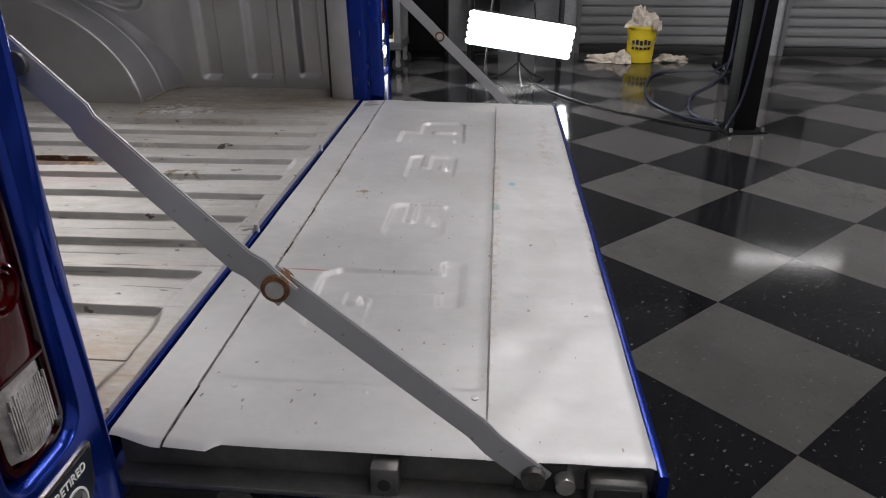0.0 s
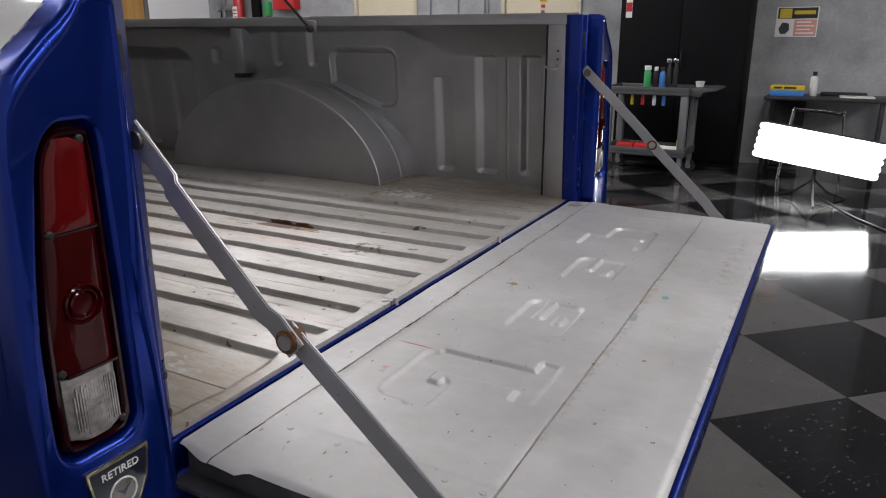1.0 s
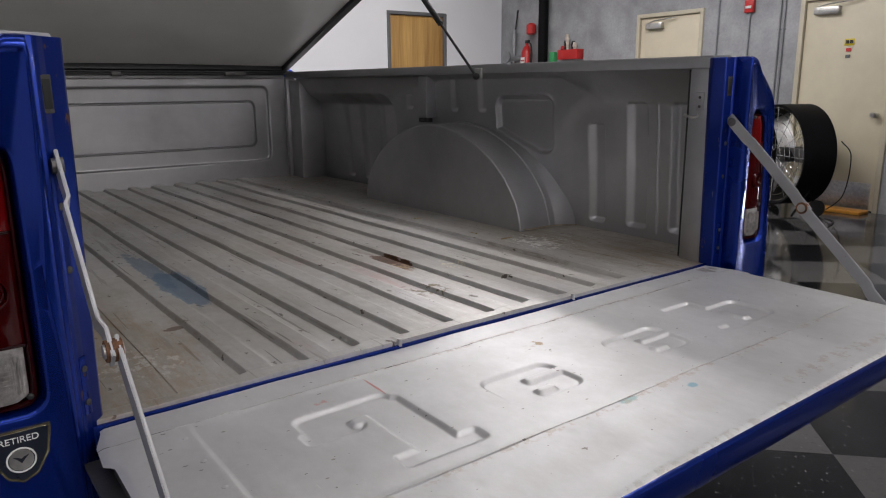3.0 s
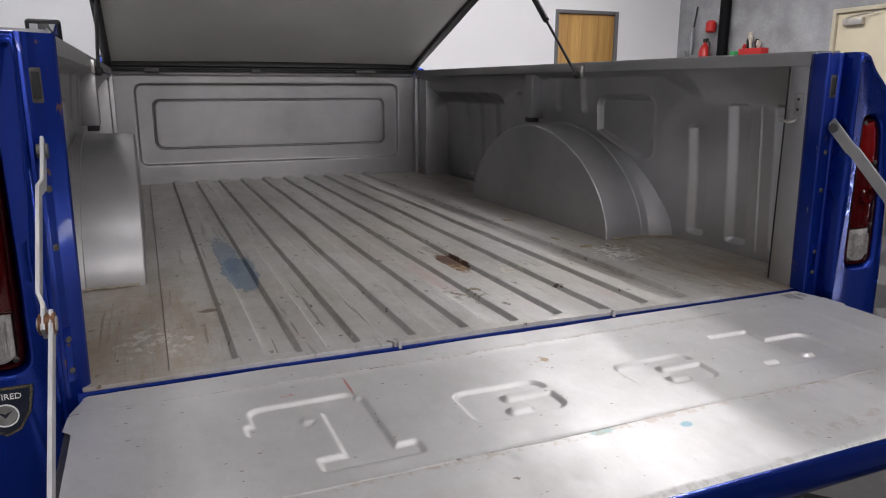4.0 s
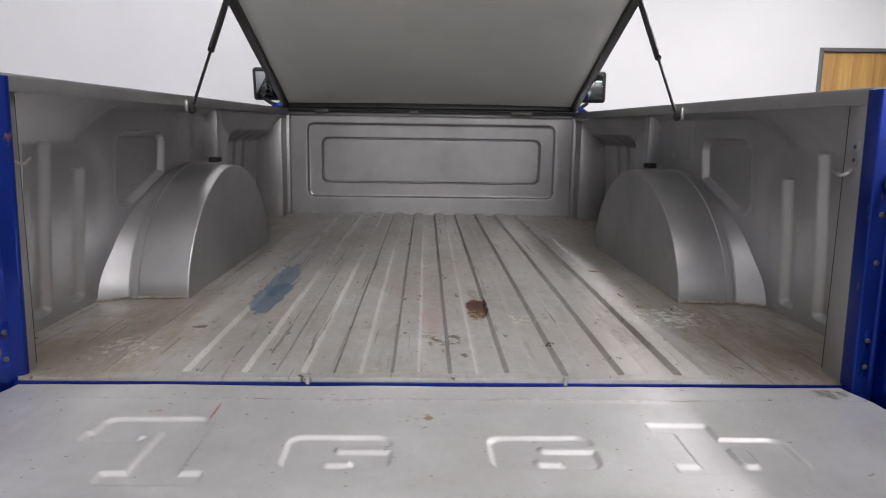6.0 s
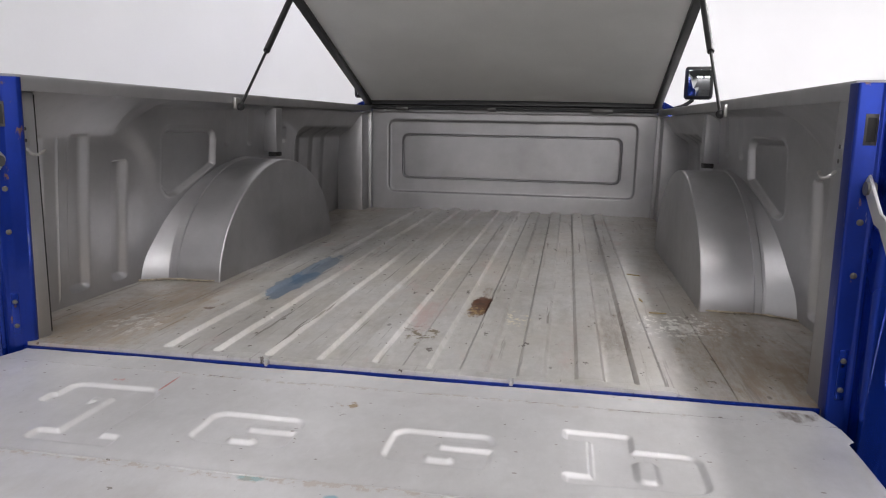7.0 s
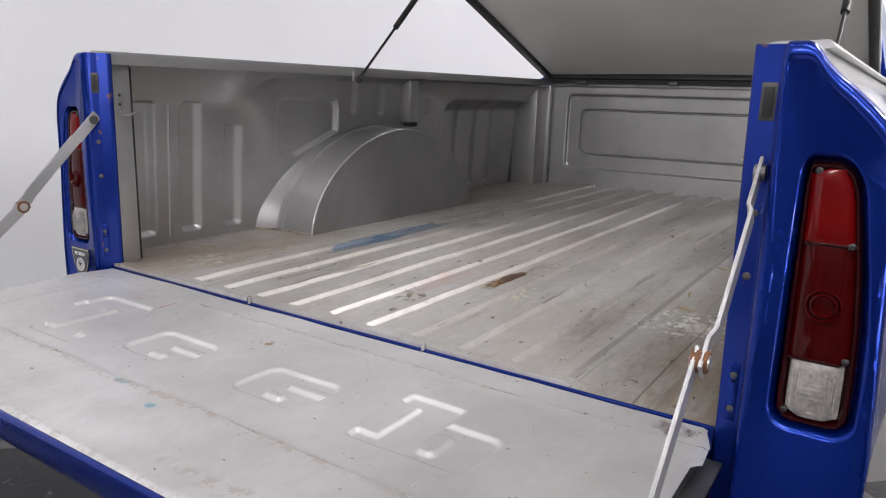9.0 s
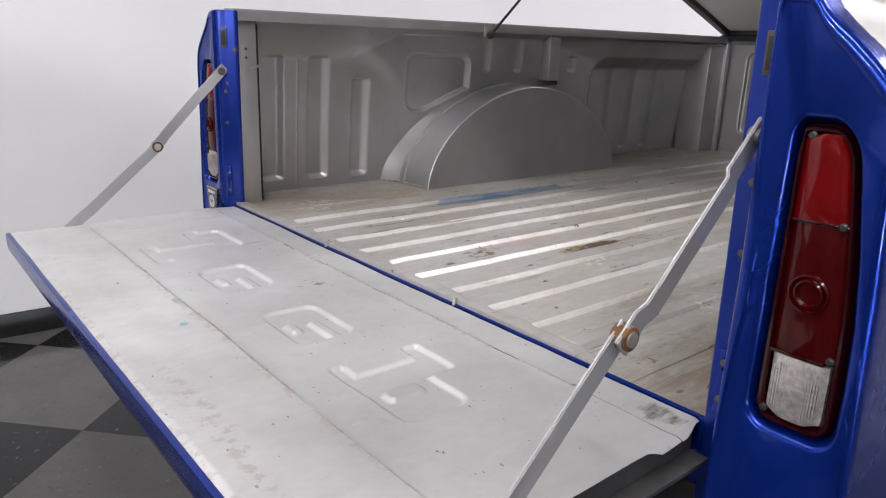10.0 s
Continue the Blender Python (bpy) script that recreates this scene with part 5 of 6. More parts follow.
# splinters lying on the bed floor
M_SPLINTER = surface("dry_wood_splinter", (0.42, 0.33, 0.17), 0.75, 0.0, 0.3, 60, 240, 0.2)
for x, y, turn, size in ((-0.981, 0.506, 62, 0.042), (-0.665, 0.497, 8, 0.036), (-0.544, 0.524, 88, 0.040)):
    bm = prism(bmesh.new(), [(-size / 2, -0.001), (-size * 0.1, -0.0028), (size / 2, -0.0008), (size * 0.45, 0.0014), (-size * 0.15, 0.0024), (-size / 2, 0.0008)], "z", 0.0, 0.0024)
    solo("wood_splinter", bm, M_SPLINTER, "thin dry wood splinter lying on the bed floor", "debris", pose(x, y, 0.8812, 0, 0, turn), group="splinters on the bed floor")
# badge on the left tail
badge_m = Matrix.Translation((TAIL_X[-1] + 0.0245, -0.792, 0.884)) @ pose(0, 0, 0, 90, 0, 90)
shield = [(-0.036, 0.033), (0.036, 0.033), (0.036, 0.026), (0.031, -0.004), (0.017, -0.030), (0.0, -0.038), (-0.017, -0.030), (-0.031, -0.004), (-0.036, 0.026)]
bm = prism(bmesh.new(), shield, "z", -0.006, 0.0015)
badge = part("badge", bm, M_GOLD, truck, "small shield badge with gold edge reading RETIRED", m=badge_m)
bm = prism(bmesh.new(), [(x * 0.9, y * 0.9 - 0.0002) for x, y in shield], "z", 0.0008, 0.0022)
part("badge_field", bm, M_NAVY, badge)
bm = lathe(bmesh.new(), [(0.0165, 0.002), (0.0165, 0.0032), (0.0145, 0.0032), (0.0145, 0.002)], 32, pose(0, -0.007, 0))
part("badge_ring", bm, M_WHITE, badge)
bm = lathe(bmesh.new(), [(0.0135, 0.002), (0.0135, 0.0029)], 32, pose(0, -0.007, 0))
part("badge_disc", bm, M_STEEL, badge)
bm = prism(bmesh.new(), [(-0.009, -0.001), (-0.004, -0.006), (0, -0.011), (0.004, -0.006), (0.009, -0.001), (0.003, -0.003), (0, -0.005), (-0.003, -0.003)], "z", 0.0025, 0.0036)
part("badge_emblem", bm, M_NAVY, badge)
txt = bpy.data.curves.new("badge_text", "FONT")
txt.body, txt.size, txt.extrude, txt.align_x, txt.align_y = "RETIRED", 0.0116, 0.0004, "CENTER", "CENTER"
txt.space_character = 1.0
tmp = new("badge_text", txt)
me = bpy.data.meshes.new_from_object(tmp.evaluated_get(bpy.context.evaluated_depsgraph_get()))
bpy.data.objects.remove(tmp)
me.materials.clear()
me.materials.append(M_WHITE)
tob = new("badge_text", me)
tob.parent = badge
tob.matrix_basis = pose(0, 0.0195, 0.0028)
tagged(tob, "white lettering RETIRED")

# ---- things about the shop ----
def at_room(x, y, z=0, rz=0):
    return ROOM @ pose(x, y, z, 0, 0, rz)


# portable lamp with five lit tubes on a low stand
lamp = thing("work_lamp", "lit portable work lamp with five fluorescent tubes", "work lamp", pose(0.563, 5.25, 0.0))
tilt = pose(0, 0, 0.424, 0, 8.5, 0) @ pose(0, 0, 0, 8, 0, 0)
part("lamp_housing", box(bmesh.new(), -0.44, 0.44, 0.022, 0.06, -0.15, 0.15, 0.006), M_BLACK, lamp, m=tilt)
for k in range(5):
    z = -0.118 + k * 0.059
    b = lathe(bmesh.new(), [(0.004, -0.47), (0.016, -0.466), (0.025, -0.455), (0.0285, -0.44), (0.0285, 0.44), (0.025, 0.455), (0.016, 0.466), (0.004, 0.47)], 16, pose(0, 0, z, 0, 90, 0))
    part("tube", b, M_WORK_TUBE, lamp, "lit white tube", m=tilt)
part("frame_bar", box(bmesh.new(), -0.44, 0.44, -0.006, 0.05, -0.156, -0.146, 0.002), M_BLACK, lamp, m=tilt)
b = bmesh.new()
tube(b, [(0, 0.07, 0.36), (0, 0.07, 0.16), (0, 0.07, 0.10)], 0.014, 10)
part("stand_pole", b, M_BLACK, lamp)
for a in (35, 155, 275):
    c, s = math.cos(radians(a)), math.sin(radians(a))
    b = tube(bmesh.new(), [(0, 0.07, 0.18), (0.14 * c, 0.07 + 0.14 * s, 0.06), (0.30 * c, 0.07 + 0.30 * s, 0.009)], 0.009, 8)
    part("stand_leg", b, M_BLACK, lamp)


def bottle(name, x, y, z, r, h, body, cap, label, cat="bottle", neck=0.4, rz=0):
    d = thing(name, label, cat, at_room(x, y, z, rz))
    lathe_p = [(r * 0.92, 0), (r, 0.006), (r, h * 0.70), (r * 0.9, h * 0.76), (r * neck, h * 0.82), (r * neck, h * 0.84)]
    part("bottle_body", lathe(bmesh.new(), lathe_p, 18), body, d)
    part("cap", lathe(bmesh.new(), [(r * neck * 1.2, h * 0.835), (r * neck * 1.25, h * 0.98), (r * neck, h)], 14), cap, d)
    return d


# resin utility cart
CX0, CX1, CY0, CY1 = -1.56, -0.76, 5.72, 6.22
cart = thing("utility_cart", "dark grey two-shelf resin cart on casters", "utility cart", at_room(0, 0))
for z, nm in ((0.78, "upper_tray"), (0.20, "lower_tray")):
    b = box(bmesh.new(), CX0, CX1, CY0, CY1, z, z + 0.028, 0.006)
    for a in ((CX0, CX1, CY0, CY0 + 0.03), (CX0, CX1, CY1 - 0.03, CY1), (CX0, CX0 + 0.03, CY0 + 0.03, CY1 - 0.03), (CX1 - 0.03, CX1, CY0 + 0.03, CY1 - 0.03)):
        box(b, *a, z + 0.02, z + 0.075, 0.008)
    part(nm, b, M_CART, cart)
for x in (CX0 + 0.04, CX1 - 0.04):
    for y in (CY0 + 0.04, CY1 - 0.04):
        b = box(bmesh.new(), x - 0.035, x + 0.035, y - 0.03, y + 0.03, 0.215, 0.79, 0.012)
        part("cart_leg", b, M_CART_LIGHT, cart, "lighter grey leg")
        b = bmesh.new()
        cyl(b, (x, y - 0.018, 0.062), (x, y + 0.018, 0.062), 0.0615, seg=22)
        w = part("caster", b, M_RUBBER, cart, "black caster wheel")
        b = cyl(bmesh.new(), (x, y - 0.02, 0.062), (x, y + 0.02, 0.062), 0.028, seg=14)
        box(b, x - 0.02, x + 0.02, y - 0.026, y - 0.02, 0.05, 0.20)
        box(b, x - 0.02, x + 0.02, y + 0.02, y + 0.026, 0.05, 0.20)
        part("fork", b, M_STEEL, w)
b = bmesh.new()
prism(b, [(CX1, 0.79), (CX1, 0.852), (CX1 + 0.20, 0.862), (CX1 + 0.245, 0.85), (CX1 + 0.235, 0.83), (CX1 + 0.12, 0.815), (CX1 + 0.09, 0.77)], "y", CY0 + 0.02, CY1 - 0.02, 0.008)
part("cart_handle", b, M_CART, cart, "moulded handle end")
TRAY = 0.809
bottle("spray_bottle", -1.19, 5.86, TRAY, 0.034, 0.235, M_GREEN, M_WHITE, "green bottle with white cap on the cart", neck=0.8)
bottle("spray_can", -1.115, 5.88, TRAY, 0.026, 0.225, M_BLACK, M_WHITE, "black spray can with white cap on the cart", "spray can", 0.6)
bottle("spray_can", -1.05, 5.87, TRAY, 0.028, 0.225, M_BLUE_LABEL, M_BLACK, "blue and white spray can on the cart", "spray can", 0.6)
for dx in (-0.012, 0.05):
    d = thing("trigger_bottle", "dark trigger bottle with chrome head on the cart", "bottle", at_room(-1.02 + dx, 6.05, TRAY))
    part("bottle_body", lathe(bmesh.new(), [(0.024, 0), (0.025, 0.2), (0.012, 0.24), (0.012, 0.26)], 14), M_BLACK, d)
    part("spray_head", box(bmesh.new(), -0.03, 0.02, -0.012, 0.012, 0.255, 0.30, 0.006), M_CHROME, d)
d = thing("paper_cup", "small white cup on the cart handle", "cup", at_room(-0.70, 5.87, 0.858))
b = lathe(bmesh.new(), [(0.032, 0), (0.042, 0.05), (0.043, 0.052), (0.039, 0.05), (0.030, 0.006)], 20)
part("cup_body", b, M_WHITE, d)
bm = box(bmesh.new(), -0.12, 0.12, -0.05, 0.05, 0, 0.022, 0.008)
solo("purple_cloth", bm, M_HOSE, "folded dark blue cloth on the cart", "cloth", at_room(-0.90, 5.86, TRAY, 8))
LOW = 0.229
for x, col, lab in ((-1.36, M_RED, "red"), (-1.18, M_RED, "red")):
    d = thing("tool_case", f"{lab} plastic tool case on the cart's lower shelf", "tool case", at_room(x, 5.86, LOW, 4))
    part("case_body", box(bmesh.new(), -0.085, 0.085, -0.06, 0.06, 0, 0.075, 0.012), col, d)
    part("handle", tube(bmesh.new(), smooth_line([(-0.04, 0, 0.07), (-0.03, 0, 0.095), (0.03, 0, 0.095), (0.04, 0, 0.07)], 5), 0.006, 8), M_BLACK, d)
b = lathe(bmesh.new(), [(0.012, 0), (0.032, 0.0), (0.032, 0.26), (0.012, 0.26)], 18, pose(-0.13, 0, 0.032, 0, 90, 0))
solo("paper_roll", b, M_WHITE, "white paper roll lying on the lower shelf", "paper roll", at_room(-0.97, 5.85, LOW, -6))
bottle("oil_bottle", -0.845, 5.87, LOW, 0.022, 0.16, M_YELLOW, M_BLACK, "small yellow bottle on the lower shelf", neck=0.5)
for k, (x, col) in enumerate(((-1.30, M_YELLOW), (-1.20, M_RED), (-1.09, M_WHITE), (-1.0, M_BLUE_LABEL))):
    b = lathe(bmesh.new(), [(0.014, 0), (0.017, 0.008), (0.017, 0.075), (0.008, 0.10)], 12)
    solo("hanging_bottle", b, col, "small bottle hooked under the cart's tray", "bottle", at_room(x, CY0 + 0.06, 0.68))

# tall black cabinet with stickers
cab2 = thing("tall_cabinet", "tall black steel cabinet with stickers", "cabinet", at_room(-1.70, 6.52))
part("cabinet_body", box(bmesh.new(), 0, 1.27, 0.02, 0.46, 0.0, 2.35, 0.006), M_BLACK_STEEL, cab2)
for a, c in ((0.008, 0.632), (0.638, 1.262)):
    part("cabinet_door", box(bmesh.new(), a, c, 0.0, 0.019, 0.06, 2.34, 0.004), M_BLACK_STEEL, cab2)
part("cabinet_handle", tube(bmesh.new(), smooth_line([(0.665, 0.0, 1.02), (0.665, -0.03, 1.04), (0.665, -0.03, 1.16), (0.665, 0.0, 1.18)], 5), 0.006, 8), M_BLACK, cab2)
def mark(x0, x1, z0, z1, mat, nm="sticker", d=0.0015, parent=None):
    return part(nm, box(bmesh.new(), x0, x1, -d, -0.0003, z0, z1), mat, parent or cab2)
mark(0.06, 0.125, 1.50, 1.75, M_WHITE, "round_sticker")
mark(0.062, 0.123, 1.56, 1.65, M_RED, "sticker_print", 0.003)
for z in (1.985, 1.945):
    mark(0.11, 0.34, z, z + 0.022, M_WHITE, "print_line")
mark(0.19, 0.25, 1.967, 1.975, M_WHITE, "print_line")
b = lathe(bmesh.new(), [(0.062, 0), (0.062, 0.002)], 28, pose(0.44, -0.0004, 1.965, 90, 0, 0))
part("round_emblem", b, M_WHITE, cab2, "round white emblem")
b = lathe(bmesh.new(), [(0.050, 0), (0.050, 0.003)], 28, pose(0.44, -0.0006, 1.965, 90, 0, 0))
part("emblem_print", b, M_GREY_FRAME, cab2)
for k in range(7):
    mark(0.90, 1.10, 1.90 + k * 0.016, 1.90 + (k + 0.95) * 0.016, M_RED if k % 2 == 0 else M_WHITE, "flag_stripe")
mark(0.90, 0.985, 1.956, 2.012, M_BLUE_LABEL, "flag_corner", 0.003)
mark(0.82, 1.16, 1.73, 1.87, M_WHITE, "script_sign")
mark(0.826, 1.154, 1.736, 1.864, M_BLACK_STEEL, "sign_field", 0.003)
for x0, x1, z in ((0.87, 1.06, 1.815), (0.93, 1.08, 1.77)):
    mark(x0, x1, z, z + 0.02, M_WHITE, "print_line", 0.0042)
b = tube(bmesh.new(), smooth_line([(-0.02, 0.05, 1.95), (-0.10, 0.0, 1.97), (-0.22, -0.03, 1.985)], 6), 0.010, 8)
part("wall_hook_arm", b, M_STEEL, cab2)

# black work table with a few things on it
TX0, TX1, TY0, TY1, TZ = -0.20, 0.84, 6.42, 6.96, 0.75
table = thing("work_table", "black work table on thin legs", "table", at_room(0, 0))
part("tabletop", box(bmesh.new(), TX0, TX1, TY0, TY1, TZ - 0.03, TZ, 0.006), M_BLACK, table)
for x in (TX0 + 0.04, TX1 - 0.04):
    for y in (TY0 + 0.04, TY1 - 0.04):
        part("leg", box(bmesh.new(), x - 0.018, x + 0.018, y - 0.018, y + 0.018, 0, TZ - 0.03, 0.004), M_BLACK, table)
part("side_cloth", box(bmesh.new(), TX0 + 0.07, TX0 + 0.34, TY1 - 0.10, TY1 - 0.02, 0.02, TZ - 0.04, 0.02), M_RUBBER, table, "black cover hanging under the table")
bx = thing("parts_box", "yellow and blue cardboard box on the table", "box", at_room(-0.02, 6.62, TZ, 3))
part("box_body", box(bmesh.new(), -0.15, 0.15, -0.07, 0.07, 0.0, 0.055, 0.003), M_BLUE_LABEL, bx)
part("box_lid", box(bmesh.new(), -0.152, 0.152, -0.072, 0.072, 0.056, 0.10, 0.003), M_YELLOW, bx)
for x0, x1 in ((-0.12, -0.05), (-0.03, 0.08)):
    part("print_bar", box(bmesh.new(), x0, x1, -0.0735, -0.0722, 0.07, 0.088), M_BLACK, bx)
bottle("wash_bottle", 0.20, 6.68, TZ, 0.036, 0.23, M_WHITE, M_BLACK, "white spray bottle with dark trigger on the table", neck=0.45)
solo("paper_stack", box(bmesh.new(), -0.14, 0.14, -0.1, 0.1, 0, 0.012, 0.002), M_WHITE, "few white papers on the table", "paper", at_room(0.58, 6.64, TZ, 6))
solo("black_tray", box(bmesh.new(), -0.2, 0.2, -0.08, 0.08, 0, 0.03, 0.008), M_RUBBER, "shallow black tray on the table", "tray", at_room(0.46, 6.84, TZ, 0))
stool = thing("step_stool", "folding stool with bright metal frame", "stool", at_room(0.30, 6.22))
for y in (-0.1, 0.12):
    b = tube(bmesh.new(), smooth_line([(-0.27, y, 0.0085), (-0.21, y * 0.9, 0.60), (-0.17, y * 0.85, 0.655), (0.17, y * 0.85, 0.635), (0.21, y * 0.9, 0.58), (0.25, y, 0.0085)], 6), 0.0085, 8)
    part("stool_frame", b, M_CHROME, stool, "bright bent tube")
part("stool_seat", box(bmesh.new(), -0.19, 0.19, -0.10, 0.12, 0.40, 0.43, 0.01), M_BLACK, stool)
sign = thing("warning_sign", "white warning sign with yellow and red print on wall", "sign", at_room(-0.24, WY1 - 0.004, 1.30))
part("sign_plate", box(bmesh.new(), 0, 0.38, 0, 0.004, 0, 0.285, 0.001), M_WHITE, sign)
part("black_header", box(bmesh.new(), 0.012, 0.37, -0.002, -0.0003, 0.175, 0.278), M_BLACK, sign)
part("yellow_mark", box(bmesh.new(), 0.03, 0.14, -0.0045, -0.0023, 0.18, 0.27), M_YELLOW, sign)
part("print_bar", box(bmesh.new(), 0.16, 0.35, -0.0045, -0.0023, 0.215, 0.25), M_YELLOW, sign)
part("red_field", box(bmesh.new(), 0.17, 0.37, -0.002, -0.0003, 0.01, 0.165), M_PINK, sign)
for k in range(4):
    part("print_bar", box(bmesh.new(), 0.19, 0.35 - 0.03 * (k % 2), -0.0045, -0.0023, 0.03 + k * 0.035, 0.042 + k * 0.035), M_WHITE, sign)
b = prism(bmesh.new(), [(0.05, 0.03), (0.10, 0.03), (0.13, 0.07), (0.12, 0.13), (0.06, 0.14), (0.03, 0.08)], "y", -0.002, -0.0003)
part("dark_pictogram", b, M_NAVY, sign)


def rag_mesh(seed, sx, sy, sz):
    """A crumpled cloth: a lumpy closed heap with folds."""
    bm = bmesh.new()
    bmesh.ops.create_icosphere(bm, subdivisions=4, radius=1)
    off = Vector((seed * 3.1, seed * 1.7, seed))
    for v in bm.verts:
        p = v.co.copy()
        f = 1 + 0.55 * noise.noise(p * 1.6 + off) + 0.35 * noise.noise(p * 3.7 + off) + 0.15 * abs(noise.noise(p * 8 + off))
        v.co = Vector((p.x * f * sx, p.y * f * sy, max(-0.02, p.z * f) * sz + 0.02 * sz))
    return bm


# yellow bucket with rags
bk = thing("bucket", "yellow plastic bucket with black print", "bucket", at_room(1.62, 6.50))
b = lathe(bmesh.new(), [(0.125, 0), (0.13, 0.006), (0.148, 0.33), (0.153, 0.335), (0.153, 0.36), (0.146, 0.365), (0.141, 0.33), (0.122, 0.02)], 32)
part("bucket_body", b, M_YELLOW, bk)
for k in range(5):
    a0 = -128 + k * 16
    for z0, z1 in ((0.14, 0.165), (0.19, 0.24) if k % 2 else (0.185, 0.23)):
        bb = bmesh.new()
        box(bb, -0.014, 0.014, -0.0015, 0.0015, z0, z1, m=pose(0.1475 * math.cos(radians(a0)), 0.1475 * math.sin(radians(a0)), 0, 0, 0, a0 + 90))
        part("print_bar", bb, M_BLACK, bk)
part("bail", tube(bmesh.new(), smooth_line([(-0.152, 0, 0.33), (-0.13, -0.10, 0.22), (0, -0.168, 0.17), (0.13, -0.10, 0.22), (0.152, 0, 0.33)], 6), 0.004, 8), M_STEEL, bk)
solo("rag", rag_mesh(1, 0.13, 0.13, 0.17), M_RAG, "heap of pale cotton rags in the bucket", "rag", at_room(1.62, 6.50, 0.345))
solo("rag", rag_mesh(2, 0.05, 0.09, 0.10), M_RAG, "pale rag hanging over the bucket rim", "rag", at_room(1.74, 6.44, 0.33))
solo("rag", rag_mesh(3, 0.19, 0.10, 0.07), M_RAG, "pale crumpled rag on the floor", "rag", at_room(1.28, 6.47, 0.002))
solo("rag", rag_mesh(4, 0.10, 0.08, 0.10), M_RAG, "pale crumpled rag on the floor", "rag", at_room(1.42, 6.40, 0.002))
solo("rag", rag_mesh(5, 0.17, 0.09, 0.055), M_RAG, "pale crumpled rag on the floor", "rag", at_room(1.95, 6.55, 0.002))


def lift_post(x, y, w, d, rz):
    p = thing("lift_post", "tall black steel lift column bolted to the floor", "lift column", pose(x, y, 0, 0, 0, rz), "lift columns")
    part("base_plate", box(bmesh.new(), -w * 0.85, w * 0.85, -d * 0.9, d * 0.9, 0, 0.014, 0.002), M_BLACK_STEEL, p)
    b = box(bmesh.new(), -w / 2, w / 2, -d / 2, -d / 2 + 0.012, 0.014, 3.4, 0.003)
    box(b, -w / 2, -w / 2 + 0.012, -d / 2 + 0.012, d / 2, 0.014, 3.4, 0.002)
    box(b, w / 2 - 0.012, w / 2, -d / 2 + 0.012, d / 2, 0.014, 3.4, 0.002)
    part("column", b, M_BLACK_STEEL, p)
    for sx in (-1, 1):
        for sy in (-1, 1):
            b = cyl(bmesh.new(), (sx * w * 0.7, sy * d * 0.75, 0.014), (sx * w * 0.7, sy * d * 0.75, 0.04), 0.011, seg=6)
            part("anchor_bolt", b, M_STEEL, p)
    return p


lift_post(2.075, 3.78, 0.16, 0.16, 8)
lift_post(2.72, 6.10, 0.20, 0.18, 0)
for pts, lab, r, mat in (
        ([(1.95, 3.85, 0.02), (1.75, 4.1, 0.012), (1.62, 4.6, 0.012), (1.72, 5.3, 0.012), (1.95, 5.8, 0.012), (2.5, 5.95, 0.012), (2.68, 5.95, 0.3), (2.68, 5.98, 1.2)], "dark blue hose looping over the floor", 0.011, M_HOSE),
        ([(1.95, 3.80, 0.02), (1.85, 4.2, 0.012), (2.0, 4.8, 0.012), (2.3, 5.3, 0.012), (2.6, 5.9, 0.10), (2.64, 5.96, 0.9)], "dark blue hose beside the lift column", 0.011, M_HOSE),
        ([(1.93, 3.74, 0.016), (1.6, 3.95, 0.009), (1.2, 4.3, 0.009), (0.9, 4.75, 0.009), (0.72, 5.2, 0.009), (0.6, 5.36, 0.05)], "black power cable across the tiles", 0.008, M_RUBBER)):
    solo("hose" if mat is M_HOSE else "power_cable", tube(bmesh.new(), smooth_line(pts, 10), r, 8), mat, lab, "hose" if mat is M_HOSE else "cable")
solo("air_hose", tube(bmesh.new(), smooth_line([(2.10, 3.69, 3.2), (2.09, 3.685, 2.0), (2.085, 3.682, 1.0), (2.04, 3.68, 0.3), (1.96, 3.70, 0.02)], 8), 0.009, 8), M_HOSE, "dark blue hose hanging down the lift column", "hose")
solo("shutter_cable", tube(bmesh.new(), smooth_line([(1.10, WY1 - 0.05, 1.2), (1.24, WY1 - 0.05, 0.85), (1.42, WY1 - 0.05, 0.70), (1.68, WY1 - 0.05, 0.685), (1.74, WY1 - 0.045, 0.72)], 8), 0.006, 8), M_RUBBER, "thin dark cable hanging before the shutter", "cable", ROOM)
bm = box(bmesh.new(), -0.05, 0.05, -0.05, 0.0, -0.09, 0.09, 0.006)
solo("switch_box", bm, M_BLACK, "black switch box beside the roller shutter", "switch", at_room(0.90, WY1, 0.80))

# drum fan by the door
fan = thing("drum_fan", "large black drum fan on wheels", "fan", at_room(-2.98, 6.42, 0.0, -28))
b = bmesh.new()
ring = [(0.50, -0.17), (0.515, -0.17), (0.515, 0.17), (0.50, 0.17), (0.485, 0.16), (0.485, -0.16)]
seg = 48
rows = [[b.verts.new((r * math.cos(2 * math.pi * k / seg), y, 0.60 + r * math.sin(2 * math.pi * k / seg))) for k in range(seg)] for r, y in ring]
for p, q in zip(rows, rows[1:] + rows[:1]):
    for k in range(seg):
        b.faces.new((p[k], p[(k + 1) % seg], q[(k + 1) % seg], q[k]))
bmesh.ops.recalc_face_normals(b, faces=b.faces[:])
part("drum", b, M_BLACK_STEEL, fan)
